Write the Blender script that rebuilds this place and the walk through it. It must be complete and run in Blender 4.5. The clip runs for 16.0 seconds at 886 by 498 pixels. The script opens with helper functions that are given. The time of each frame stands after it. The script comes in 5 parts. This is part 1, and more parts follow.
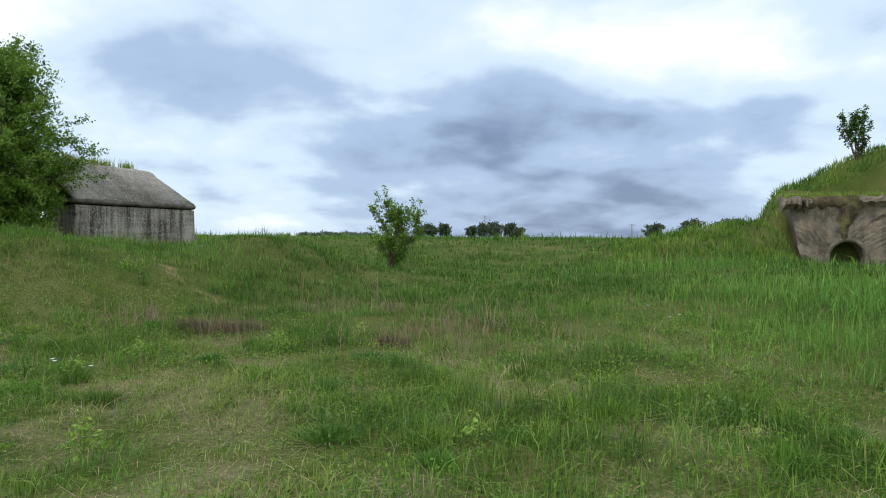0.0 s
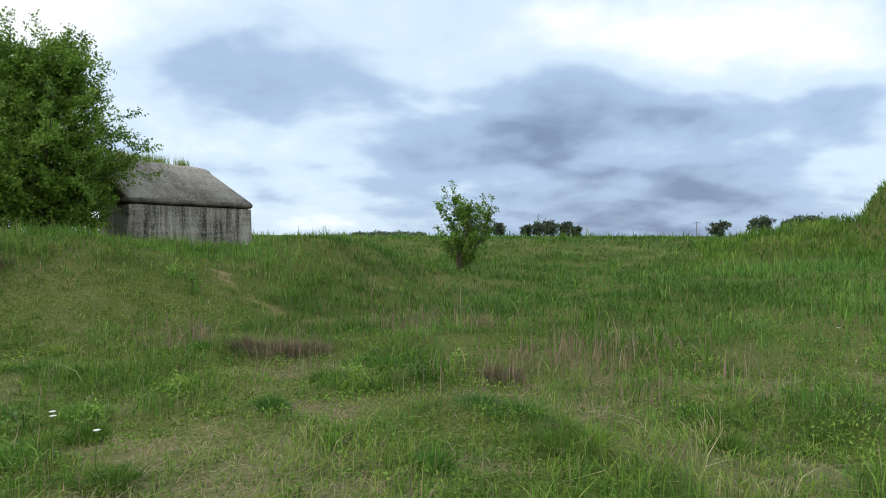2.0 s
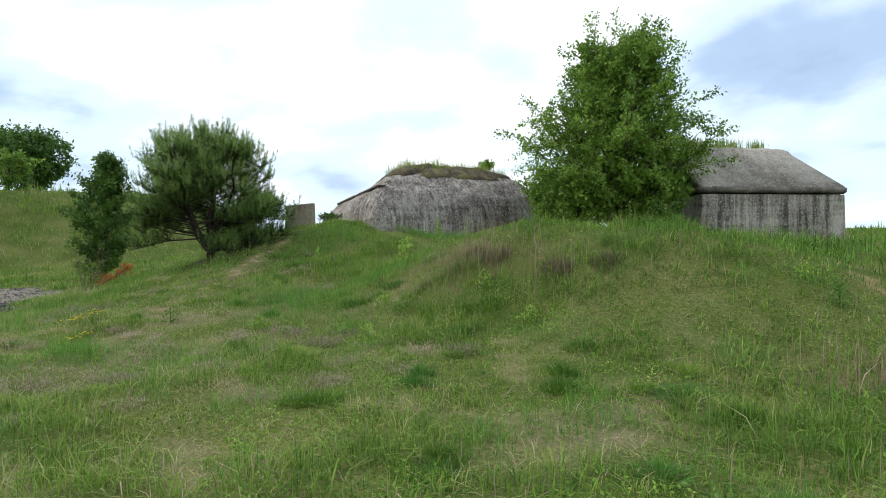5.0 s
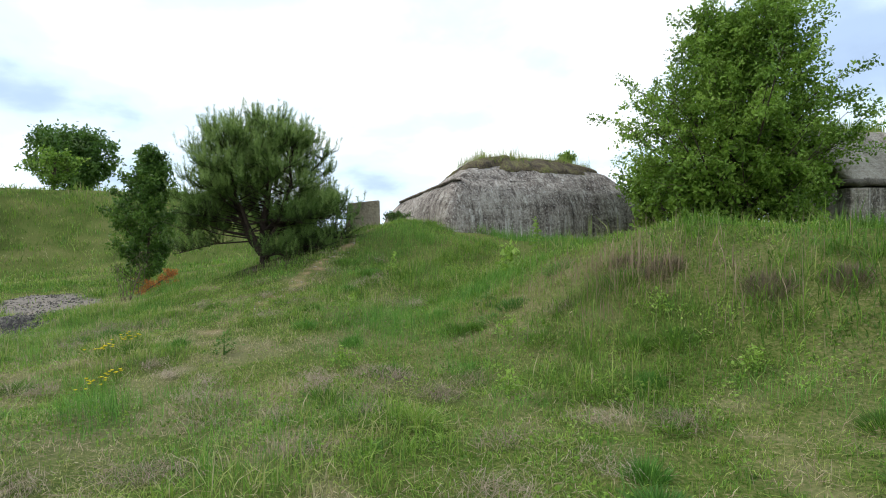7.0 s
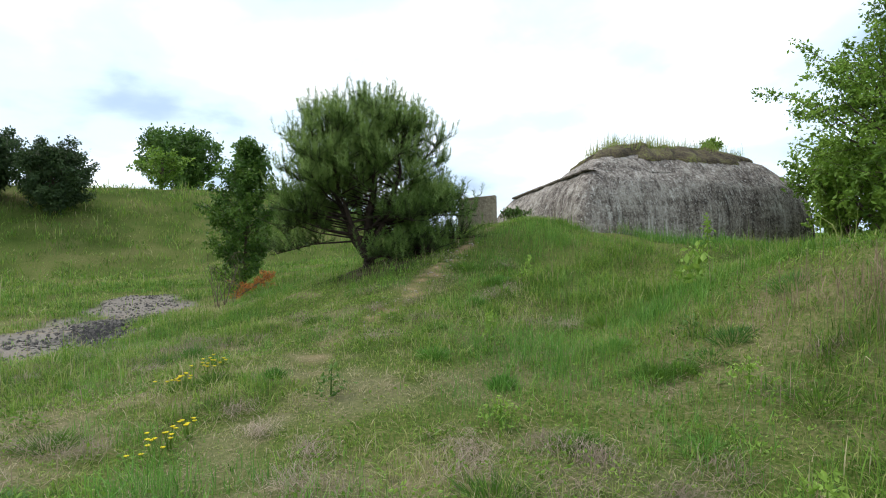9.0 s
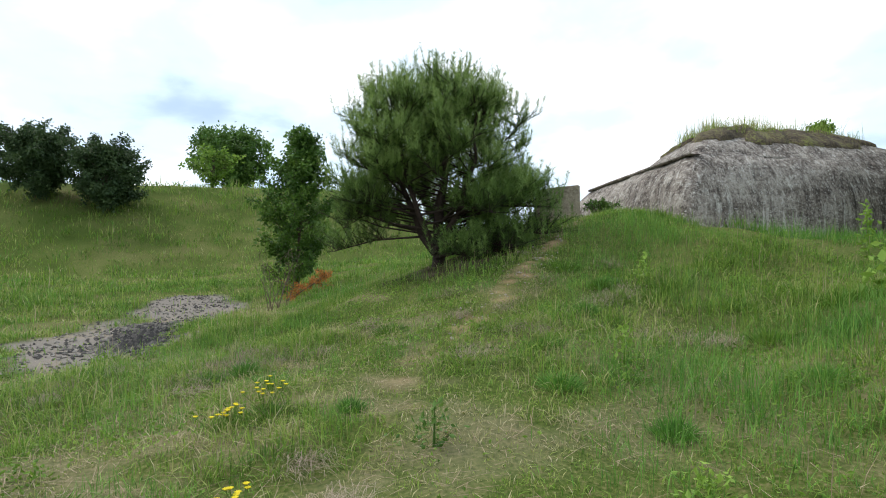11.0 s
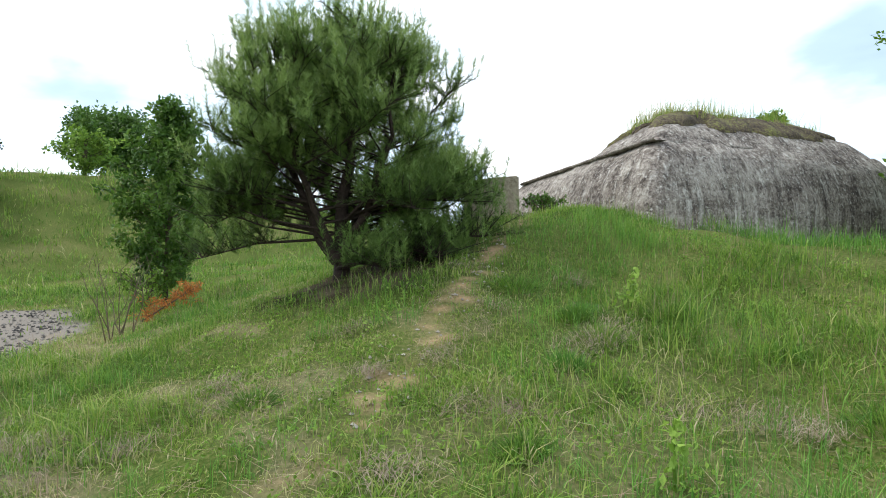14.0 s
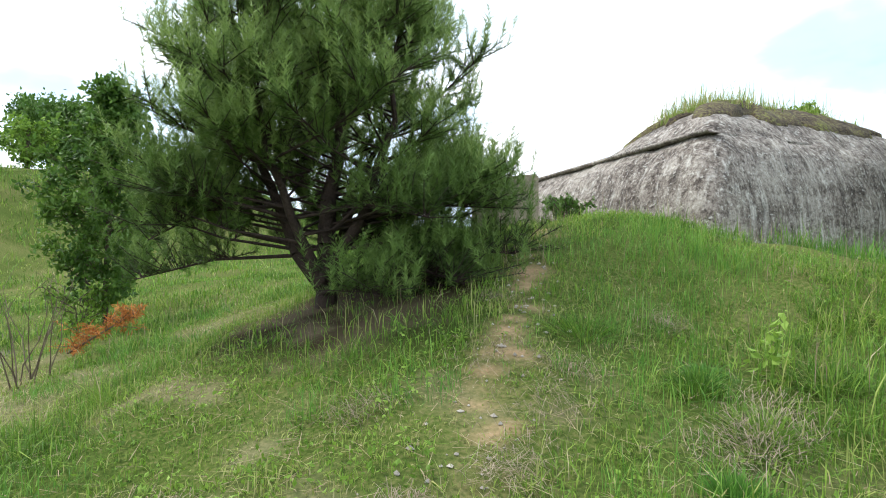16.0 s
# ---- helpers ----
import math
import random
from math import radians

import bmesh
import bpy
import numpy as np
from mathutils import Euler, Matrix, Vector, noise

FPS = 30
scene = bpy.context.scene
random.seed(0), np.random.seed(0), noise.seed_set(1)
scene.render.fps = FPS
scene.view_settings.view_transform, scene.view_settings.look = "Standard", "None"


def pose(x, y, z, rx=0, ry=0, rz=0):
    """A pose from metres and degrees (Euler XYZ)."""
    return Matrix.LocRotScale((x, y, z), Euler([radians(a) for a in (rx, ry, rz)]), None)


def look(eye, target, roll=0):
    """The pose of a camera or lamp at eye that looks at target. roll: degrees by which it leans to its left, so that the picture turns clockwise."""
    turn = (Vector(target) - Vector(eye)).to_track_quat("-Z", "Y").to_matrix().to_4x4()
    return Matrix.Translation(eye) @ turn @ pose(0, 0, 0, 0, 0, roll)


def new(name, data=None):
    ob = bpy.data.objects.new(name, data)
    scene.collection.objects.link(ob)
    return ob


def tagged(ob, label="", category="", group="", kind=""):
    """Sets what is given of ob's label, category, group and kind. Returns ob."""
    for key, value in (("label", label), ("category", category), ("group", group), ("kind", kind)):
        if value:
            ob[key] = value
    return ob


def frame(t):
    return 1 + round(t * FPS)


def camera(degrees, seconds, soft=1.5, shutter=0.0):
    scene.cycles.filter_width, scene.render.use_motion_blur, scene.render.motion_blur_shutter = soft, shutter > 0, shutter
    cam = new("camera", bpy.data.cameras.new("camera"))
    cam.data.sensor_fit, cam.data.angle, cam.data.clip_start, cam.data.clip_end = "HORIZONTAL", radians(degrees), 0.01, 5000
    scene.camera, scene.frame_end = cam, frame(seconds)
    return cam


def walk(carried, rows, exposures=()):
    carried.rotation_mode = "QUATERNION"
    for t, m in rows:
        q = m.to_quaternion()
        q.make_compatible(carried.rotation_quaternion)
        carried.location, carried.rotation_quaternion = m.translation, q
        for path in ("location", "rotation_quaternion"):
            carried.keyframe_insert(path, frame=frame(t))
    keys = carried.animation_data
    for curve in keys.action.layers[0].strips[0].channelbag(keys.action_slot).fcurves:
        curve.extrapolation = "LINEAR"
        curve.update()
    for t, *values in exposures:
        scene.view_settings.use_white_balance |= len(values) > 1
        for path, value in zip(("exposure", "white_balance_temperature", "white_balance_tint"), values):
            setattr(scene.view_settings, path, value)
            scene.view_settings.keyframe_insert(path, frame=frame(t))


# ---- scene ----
from mathutils.bvhtree import BVHTree

# ---------------------------------------------------------------- camera
cam = camera(72.0, 16.0, soft=1.0)
PATH = (
    (0.0, -0.00, 0.00, 1.60, -1.20, -0.36, -0.00),
    (0.5, -0.18, 0.52, 1.64, -1.30, -0.16, 0.42),
    (1.0, -0.37, 1.03, 1.65, -1.46, -0.18, 2.62),
    (1.5, -0.58, 1.54, 1.64, -1.24, -0.33, 3.03),
    (2.0, -0.79, 2.07, 1.61, -1.29, -0.13, 4.85),
    (2.5, -0.92, 2.64, 1.58, -1.39, 0.03, 8.02),
    (3.0, -1.06, 3.21, 1.56, -1.52, 0.13, 19.76),
    (3.5, -1.53, 3.60, 1.55, -1.82, 0.69, 33.52),
    (4.0, -2.04, 3.88, 1.55, -1.59, 0.21, 42.46),
    (4.5, -2.56, 3.82, 1.55, -1.72, 0.14, 47.80),
    (5.0, -3.03, 3.58, 1.57, -1.64, 0.54, 51.85),
    (7.5, -6.57, 4.36, 1.61, -1.48, 0.39, 57.72),
    (8.0, -7.15, 4.51, 1.62, -1.82, 0.10, 63.03),
    (8.5, -7.70, 4.63, 1.61, -1.64, 0.04, 62.89),
    (9.0, -8.25, 4.68, 1.58, -1.40, 0.19, 63.61),
    (9.5, -8.71, 4.77, 1.54, -1.38, 0.19, 68.04),
    (12.0, -10.74, 4.81, 1.47, -1.36, 0.18, 66.78),
    (12.5, -11.10, 5.23, 1.49, -1.82, -0.02, 60.99),
    (13.0, -11.55, 5.53, 1.53, -1.62, -0.10, 61.50),
    (13.5, -12.00, 5.76, 1.57, -1.45, -0.07, 60.39),
    (14.0, -12.47, 5.91, 1.58, -1.82, -0.18, 59.52),
    (14.5, -12.96, 5.99, 1.60, -2.03, -0.13, 60.11),
    (15.0, -13.47, 6.04, 1.63, -1.97, -0.18, 59.54),
    (15.5, -13.97, 6.14, 1.69, -2.02, -0.15, 59.76),
    (16.0, -14.41, 6.44, 1.76, -2.12, -0.43, 56.44),
)
walk(cam, [(t, pose(x, y, z, 90 + p, r, w)) for t, x, y, z, p, r, w in PATH], [(0, 0.0), (2.5, 0.0), (4.0, 0.15), (7.5, 0.36), (9.0, 0.34), (12.5, 0.40), (14.0, 0.67), (16.0, 0.95)])

# ---------------------------------------------------------------- sky and sun
SUN_AZ, SUN_EL = 235.0, 52.0      # compass bearing from north (+y) clockwise, height
world = bpy.data.worlds.new("overcast_sky")
scene.world = world
world.use_nodes = True


def node(tree, kind, **inputs):
    n = tree.nodes.new(kind)
    for k, v in inputs.items():
        n.inputs[k.replace("_", " ")].default_value = v
    return n


def build_sky():
    t = world.node_tree
    t.nodes.clear()
    link = t.links.new
    out = t.nodes.new("ShaderNodeOutputWorld")
    bg = t.nodes.new("ShaderNodeBackground")
    sky = t.nodes.new("ShaderNodeTexSky")
    sky.sky_type, sky.sun_disc = "NISHITA", False
    sky.sun_elevation, sky.sun_rotation = radians(SUN_EL), radians(SUN_AZ)
    co = t.nodes.new("ShaderNodeTexCoord")
    sep = t.nodes.new("ShaderNodeSeparateXYZ")
    link(co.outputs["Generated"], sep.inputs[0])

    def m(op, a, b=None, clamp=False):
        n = t.nodes.new("ShaderNodeMath")
        n.operation, n.use_clamp = op, clamp
        for i, v in enumerate((a, b)):
            if v is None:
                continue
            if isinstance(v, (int, float)):
                n.inputs[i].default_value = v
            else:
                link(v, n.inputs[i])
        return n.outputs[0]

    zz = m("ADD", m("MAXIMUM", sep.outputs[2], 0.0), 0.30)
    px, py = m("DIVIDE", sep.outputs[0], zz), m("DIVIDE", sep.outputs[1], zz)
    comb = t.nodes.new("ShaderNodeCombineXYZ")
    link(px, comb.inputs[0]), link(py, comb.inputs[1])

    def cloud(scale, detail, rough, shift, distortion=0.3):
        mp = t.nodes.new("ShaderNodeMapping")
        mp.inputs["Location"].default_value = shift
        link(comb.outputs[0], mp.inputs[0])
        n = t.nodes.new("ShaderNodeTexNoise")
        n.inputs["Scale"].default_value, n.inputs["Detail"].default_value = scale, detail
        n.inputs["Roughness"].default_value, n.inputs["Distortion"].default_value = rough, distortion
        link(mp.outputs[0], n.inputs[0])
        return n.outputs["Fac"]

    def ramp(fac, stops):
        r = t.nodes.new("ShaderNodeValToRGB")
        r.color_ramp.interpolation = "EASE"
        while len(r.color_ramp.elements) < len(stops):
            r.color_ramp.elements.new(0.5)
        for e, (p, c) in zip(r.color_ramp.elements, stops):
            e.position, e.color = p, (*c, 1)
        link(fac, r.inputs[0])
        return r.outputs[0]

    # one heavy rain cloud low in the north, thin bright cover elsewhere
    ahead = m("MAXIMUM", sep.outputs[1], 0.05)
    across = m("DIVIDE", m("SUBTRACT", m("DIVIDE", sep.outputs[0], ahead), 0.16), 0.50)
    above = m("DIVIDE", m("SUBTRACT", sep.outputs[2], 0.11), 0.19)
    heavy = m("SUBTRACT", 1.0, m("ADD", m("MULTIPLY", across, across), m("MULTIPLY", above, above)), True)
    big = cloud(1.0, 4.0, 0.5, (3.1, 1.7, 0.0))
    fine = cloud(2.2, 8.0, 0.50, (0.4, 7.2, 0.0), 0.15)
    tone = m("ADD", m("ADD", m("MULTIPLY", big, 0.40), m("MULTIPLY", fine, 0.48)), 0.125)
    tone = m("SUBTRACT", m("ADD", tone, 0.0), m("MULTIPLY", heavy, 0.22))
    low = m("MULTIPLY", m("SUBTRACT", 1.0, m("DIVIDE", m("MAXIMUM", sep.outputs[2], 0.0), 0.14), True), m("MAXIMUM", sep.outputs[1], 0.0))
    tone = m("SUBTRACT", tone, m("MULTIPLY", low, 0.07))
    shade = ramp(tone, ((0.27, (0.22, 0.30, 0.47)), (0.42, (0.47, 0.62, 0.86)), (0.52, (0.77, 0.94, 1.11)), (0.66, (1.22, 1.25, 1.29))))
    mix = t.nodes.new("ShaderNodeMix")
    mix.data_type = "RGBA"
    mix.inputs["Factor"].default_value = 0.88
    dim = t.nodes.new("ShaderNodeVectorMath")
    dim.operation = "SCALE"
    dim.inputs["Scale"].default_value = 0.10
    link(sky.outputs[0], dim.inputs[0])
    link(dim.outputs[0], mix.inputs["A"])
    link(shade, mix.inputs["B"])
    link(mix.outputs["Result"], bg.inputs[0])
    bg.inputs[1].default_value = 1.0
    link(bg.outputs[0], out.inputs[0])


build_sky()
sun = new("sun", bpy.data.lights.new("sun", "SUN"))
sun.data.energy, sun.data.angle, sun.data.color = 1.5, radians(14), (1.0, 0.95, 0.86)
sx, sy = math.sin(radians(SUN_AZ)) * math.cos(radians(SUN_EL)), math.cos(radians(SUN_AZ)) * math.cos(radians(SUN_EL))
sun.matrix_world = look((sx * 50, sy * 50, 50 * math.sin(radians(SUN_EL))), (0, 0, 0))

# ---------------------------------------------------------------- materials


def material(name, stops, scale=3.0, fine=30.0, rough=0.9, bump=0.3, attr="", wear_and_shade=(), spread=0.5, streak=0.0, through_light=0.0, speck=0.0):
    """A rough surface whose colour wanders through stops at two scales; attr: a tone per piece; (attribute, colour)
    pairs of ground cover and shade are laid over it.
    """
    mt = bpy.data.materials.new(name)
    mt.use_nodes = True
    t = mt.node_tree
    link = t.links.new
    b = t.nodes["Principled BSDF"]
    b.inputs["Roughness"].default_value = rough
    b.inputs["Specular IOR Level"].default_value = 0.25
    co = t.nodes.new("ShaderNodeTexCoord")
    src = co.outputs["Object"]
    n1, n2 = t.nodes.new("ShaderNodeTexNoise"), t.nodes.new("ShaderNodeTexNoise")
    n1.inputs["Scale"].default_value, n1.inputs["Detail"].default_value = scale, 5
    n2.inputs["Scale"].default_value, n2.inputs["Detail"].default_value = fine, 6
    link(src, n1.inputs[0]), link(src, n2.inputs[0])

    def m(op, a, b2, clamp=False):
        n = t.nodes.new("ShaderNodeMath")
        n.operation, n.use_clamp = op, clamp
        for i, v in enumerate((a, b2)):
            if isinstance(v, (int, float)):
                n.inputs[i].default_value = v
            else:
                link(v, n.inputs[i])
        return n.outputs[0]

    fac = m("ADD", m("MULTIPLY", n1.outputs["Fac"], 1 - spread * 0.6), m("MULTIPLY", n2.outputs["Fac"], spread * 0.6))
    if streak:
        mp = t.nodes.new("ShaderNodeMapping")
        mp.inputs["Scale"].default_value = (1.0, 1.0, 0.07)
        link(src, mp.inputs[0])
        n3 = t.nodes.new("ShaderNodeTexNoise")
        n3.inputs["Scale"].default_value, n3.inputs["Detail"].default_value = 3.2, 6
        link(mp.outputs[0], n3.inputs[0])
        fac = m("ADD", m("MULTIPLY", fac, 1 - streak), m("MULTIPLY", n3.outputs["Fac"], streak))
    if speck:
        n4 = t.nodes.new("ShaderNodeTexNoise")
        n4.inputs["Scale"].default_value, n4.inputs["Detail"].default_value, n4.inputs["Roughness"].default_value = 38.0, 4, 0.7
        link(src, n4.inputs[0])
        fac = m("ADD", fac, m("MULTIPLY", m("SUBTRACT", n4.outputs["Fac"], 0.5), speck * 1.5))
    if attr:
        at = t.nodes.new("ShaderNodeAttribute")
        at.attribute_name = attr
        fac = m("ADD", m("MULTIPLY", m("SUBTRACT", fac, 0.5), 0.7), at.outputs["Fac"])
    r = t.nodes.new("ShaderNodeValToRGB")
    while len(r.color_ramp.elements) < len(stops):
        r.color_ramp.elements.new(0.5)
    for e, (p, c) in zip(r.color_ramp.elements, stops):
        e.position, e.color = p, (*c, 1)
    link(fac, r.inputs[0])
    col = r.outputs[0]
    for name2, colour in wear_and_shade:
        at = t.nodes.new("ShaderNodeAttribute")
        at.attribute_name = name2
        w = m("MULTIPLY", at.outputs["Fac"], m("ADD", m("MULTIPLY", n2.outputs["Fac"], 1.3), 0.35), True)
        mix = t.nodes.new("ShaderNodeMix")
        mix.data_type = "RGBA"
        link(w, mix.inputs["Factor"]), link(col, mix.inputs["A"])
        mix.inputs["B"].default_value = (*colour, 1)
        col = mix.outputs["Result"]
    link(col, b.inputs["Base Color"])
    if bump:
        bp = t.nodes.new("ShaderNodeBump")
        bp.inputs["Strength"].default_value, bp.inputs["Distance"].default_value = bump, 0.03
        link(n2.outputs["Fac"], bp.inputs["Height"]), link(bp.outputs[0], b.inputs["Normal"])
    if through_light:
        tr = t.nodes.new("ShaderNodeBsdfTranslucent")
        link(col, tr.inputs[0])
        mx = t.nodes.new("ShaderNodeMixShader")
        mx.inputs[0].default_value = through_light
        out = t.nodes["Material Output"]
        link(b.outputs[0], mx.inputs[1]), link(tr.outputs[0], mx.inputs[2]), link(mx.outputs[0], out.inputs[0])
    return mt


# the darkest overlay also carries the shade below the pine
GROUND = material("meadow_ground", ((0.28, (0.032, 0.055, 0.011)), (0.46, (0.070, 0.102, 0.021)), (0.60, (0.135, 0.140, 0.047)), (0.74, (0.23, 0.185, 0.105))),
                  scale=0.35, fine=26.0, bump=0.8, spread=0.8, speck=0.45, wear_and_shade=(("trodden", (0.39, 0.26, 0.155)), ("gravelly", (0.235, 0.205, 0.178)), ("litter_shade", (0.032, 0.021, 0.013)), ("dry", (0.29, 0.23, 0.15))))
GROUND.node_tree.nodes["Principled BSDF"].inputs["Specular IOR Level"].default_value = 0.02
GRASS = material("grass_blades", ((0.05, (0.065, 0.142, 0.018)), (0.32, (0.140, 0.265, 0.030)), (0.55, (0.243, 0.345, 0.054)), (0.74, (0.36, 0.355, 0.128)), (0.95, (0.46, 0.395, 0.235))),
                 scale=0.30, fine=1.6, rough=0.65, bump=0, attr="tone", through_light=0.3)
LUSH = material("lush_grass", ((0.1, (0.058, 0.155, 0.026)), (0.5, (0.125, 0.285, 0.042)), (0.9, (0.24, 0.40, 0.075))), scale=0.4, fine=1.6, rough=0.6, bump=0, attr="tone", through_light=0.3)
HEATH = material("seeding_grass", ((0.1, (0.1564, 0.1196, 0.0644)), (0.5, (0.276, 0.1932, 0.1288)), (0.9, (0.3864, 0.2852, 0.1932))), scale=0.5, fine=2.0, rough=0.7, bump=0, attr="tone", through_light=0.2)


def concrete(name, dark, mid, pale, lichen, streaky=0.5, blotch=0.35, drips=0.5, pits=1.0):
    """Old shuttered concrete: grainy, with rain streaks, pale drip marks, stains and small pits."""
    mt = bpy.data.materials.new(name)
    mt.use_nodes = True
    t = mt.node_tree
    link = t.links.new
    b = t.nodes["Principled BSDF"]
    b.inputs["Roughness"].default_value = 0.92
    b.inputs["Specular IOR Level"].default_value = 0.2
    co = t.nodes.new("ShaderNodeTexCoord")

    def tex(scale, stretch=(1, 1, 1), detail=6, rough=0.6):
        mp = t.nodes.new("ShaderNodeMapping")
        mp.inputs["Scale"].default_value = stretch
        link(co.outputs["Object"], mp.inputs[0])
        n = t.nodes.new("ShaderNodeTexNoise")
        n.inputs["Scale"].default_value, n.inputs["Detail"].default_value, n.inputs["Roughness"].default_value = scale, detail, rough
        link(mp.outputs[0], n.inputs[0])
        return n.outputs["Fac"]

    def m(op, a, c, clamp=False):
        n = t.nodes.new("ShaderNodeMath")
        n.operation, n.use_clamp = op, clamp
        for k, v in enumerate((a, c)):
            if isinstance(v, (int, float)):
                n.inputs[k].default_value = v
            else:
                link(v, n.inputs[k])
        return n.outputs[0]

    def over(col, fac, colour):
        mix = t.nodes.new("ShaderNodeMix")
        mix.data_type = "RGBA"
        link(fac, mix.inputs["Factor"]), link(col, mix.inputs["A"])
        mix.inputs["B"].default_value = (*colour, 1)
        return mix.outputs["Result"]

    large, grain, streak = tex(0.55, detail=4), tex(15.0, detail=10, rough=0.85), tex(4.6, (1, 1, 0.09), 7, 0.65)
    layer = tex(2.4, (0.25, 0.25, 2.2), 4)
    fac = m("ADD", m("ADD", m("MULTIPLY", large, blotch), m("MULTIPLY", streak, streaky)), m("MULTIPLY", grain, 1.0 - blotch - streaky + 0.35))
    fac = m("ADD", m("SUBTRACT", fac, 0.175), m("MULTIPLY", m("SUBTRACT", layer, 0.5), 0.18))
    r = t.nodes.new("ShaderNodeValToRGB")
    r.color_ramp.elements.new(0.5)
    for e, (q, c) in zip(r.color_ramp.elements, ((0.42, dark), (0.50, mid), (0.59, pale))):
        e.position, e.color = q, (*c, 1)
    link(fac, r.inputs[0])
    col = r.outputs[0]
    run = tex(7.0, (1, 1, 0.05), 5, 0.6)
    col = over(col, m("MULTIPLY", m("MULTIPLY", m("SUBTRACT", run, 0.57, True), 7.0, True), m("MULTIPLY", grain, drips * 1.6), True), lichen)
    col = over(col, m("MULTIPLY", m("MULTIPLY", m("SUBTRACT", tex(5.5, (1, 1, 0.07), 5), 0.56, True), 6.0, True), drips, True), tuple(v * 0.55 for v in dark))
    spot = tex(16.0, detail=3, rough=0.8)
    col = over(col, m("MULTIPLY", m("MULTIPLY", m("SUBTRACT", spot, 0.56, True), 9.0, True), 0.75, True), lichen)
    pock = tex(22.0, detail=4, rough=0.7)
    col = over(col, m("MULTIPLY", m("MULTIPLY", m("SUBTRACT", pock, 0.57, True), 9.0, True), 0.7, True), tuple(v * 0.6 for v in dark))
    link(col, b.inputs["Base Color"])
    bp = t.nodes.new("ShaderNodeBump")
    bp.inputs["Strength"].default_value, bp.inputs["Distance"].default_value = pits, 0.05
    link(m("ADD", m("MULTIPLY", grain, 0.5), m("MULTIPLY", m("ADD", streak, spot), 0.6)), bp.inputs["Height"]), link(bp.outputs[0], b.inputs["Normal"])
    return mt


DARKHEATH = material("dark_old_stalks", ((0.1, (0.075, 0.066, 0.036)), (0.5, (0.145, 0.115, 0.07)), (0.9, (0.25, 0.195, 0.13))), scale=2.0, fine=9.0, rough=0.8, bump=0, attr="tone", through_light=0.1)
DEADGRASS = material("matted_dead_grass", ((0.1, (0.13, 0.098, 0.07)), (0.5, (0.27, 0.205, 0.15)), (0.9, (0.43, 0.345, 0.26))), scale=2.0, fine=9.0, rough=0.8, bump=0, attr="tone", through_light=0.15)
CONCRETE = concrete("weathered_concrete", (0.075, 0.064, 0.052), (0.265, 0.23, 0.185), (0.50, 0.45, 0.375), (0.68, 0.64, 0.56), 0.58, 0.27, 0.85)
ROUGHCAST = concrete("rough_spalled_concrete", (0.062, 0.049, 0.042), (0.222, 0.186, 0.160), (0.45, 0.40, 0.35), (0.74, 0.70, 0.64), 0.36, 0.24, 0.9, 1.0)
ROOFING = concrete("sun_bleached_concrete", (0.20, 0.172, 0.142), (0.345, 0.305, 0.258), (0.47, 0.425, 0.365), (0.58, 0.54, 0.475), 0.25, 0.45, 0.25, 0.7)
# darker concrete for the eaves band and the arch rim
DARKBAND = material("dark_concrete", ((0.3, (0.06, 0.053, 0.044)), (0.5, (0.15, 0.13, 0.105)), (0.68, (0.29, 0.26, 0.21))), scale=2.5, fine=25.0, bump=0.9, spread=0.8)
BUFF = material("rusty_plaster", ((0.33, (0.05, 0.041, 0.032)), (0.44, (0.13, 0.11, 0.085)), (0.54, (0.22, 0.185, 0.14)), (0.64, (0.28, 0.215, 0.14)), (0.75, (0.36, 0.33, 0.28))), scale=1.1, fine=6.0, bump=1.0, spread=0.6, streak=0.35, speck=0.3)
TANSLAB = material("tan_weathered_slab", ((0.36, (0.12, 0.098, 0.07)), (0.48, (0.24, 0.20, 0.145)), (0.6, (0.35, 0.295, 0.215))), scale=2.0, fine=14.0, bump=0.8, spread=0.7, streak=0.25, speck=0.25)
SOIL = material("dark_soil_and_moss", ((0.34, (0.024, 0.017, 0.012)), (0.45, (0.062, 0.046, 0.030)), (0.54, (0.115, 0.086, 0.054)), (0.61, (0.15, 0.145, 0.045)), (0.70, (0.21, 0.23, 0.06))), scale=2.2, fine=22.0, bump=1.0, spread=0.9, speck=0.5)
BARK = material("grey_brown_bark", ((0.3, (0.045, 0.034, 0.026)), (0.6, (0.12, 0.09, 0.065)), (0.8, (0.19, 0.15, 0.11))), scale=6.0, fine=40.0, bump=0.9, spread=0.8, streak=0.4)
PINEBARK = material("pine_bark", ((0.3, (0.02, 0.015, 0.012)), (0.55, (0.05, 0.034, 0.026)), (0.8, (0.10, 0.064, 0.045))), scale=8.0, fine=40.0, bump=0.9, spread=0.8, streak=0.3)
LEAF = material("fresh_leaves", ((0.1, (0.060, 0.125, 0.016)), (0.5, (0.165, 0.285, 0.036)), (0.9, (0.32, 0.46, 0.085))), scale=1.5, fine=8.0, rough=0.5, bump=0, attr="tone", through_light=0.35)
DARKLEAF = material("dark_leaves", ((0.1, (0.03, 0.07, 0.014)), (0.5, (0.075, 0.155, 0.026)), (0.9, (0.15, 0.25, 0.055))), scale=1.5, fine=8.0, rough=0.5, bump=0, attr="tone", through_light=0.3)
NEEDLE = material("pine_needles", ((0.1, (0.045, 0.075, 0.02)), (0.45, (0.115, 0.195, 0.04)), (0.85, (0.26, 0.36, 0.10))), scale=2.0, fine=8.0, rough=0.55, bump=0, attr="tone", through_light=0.2)
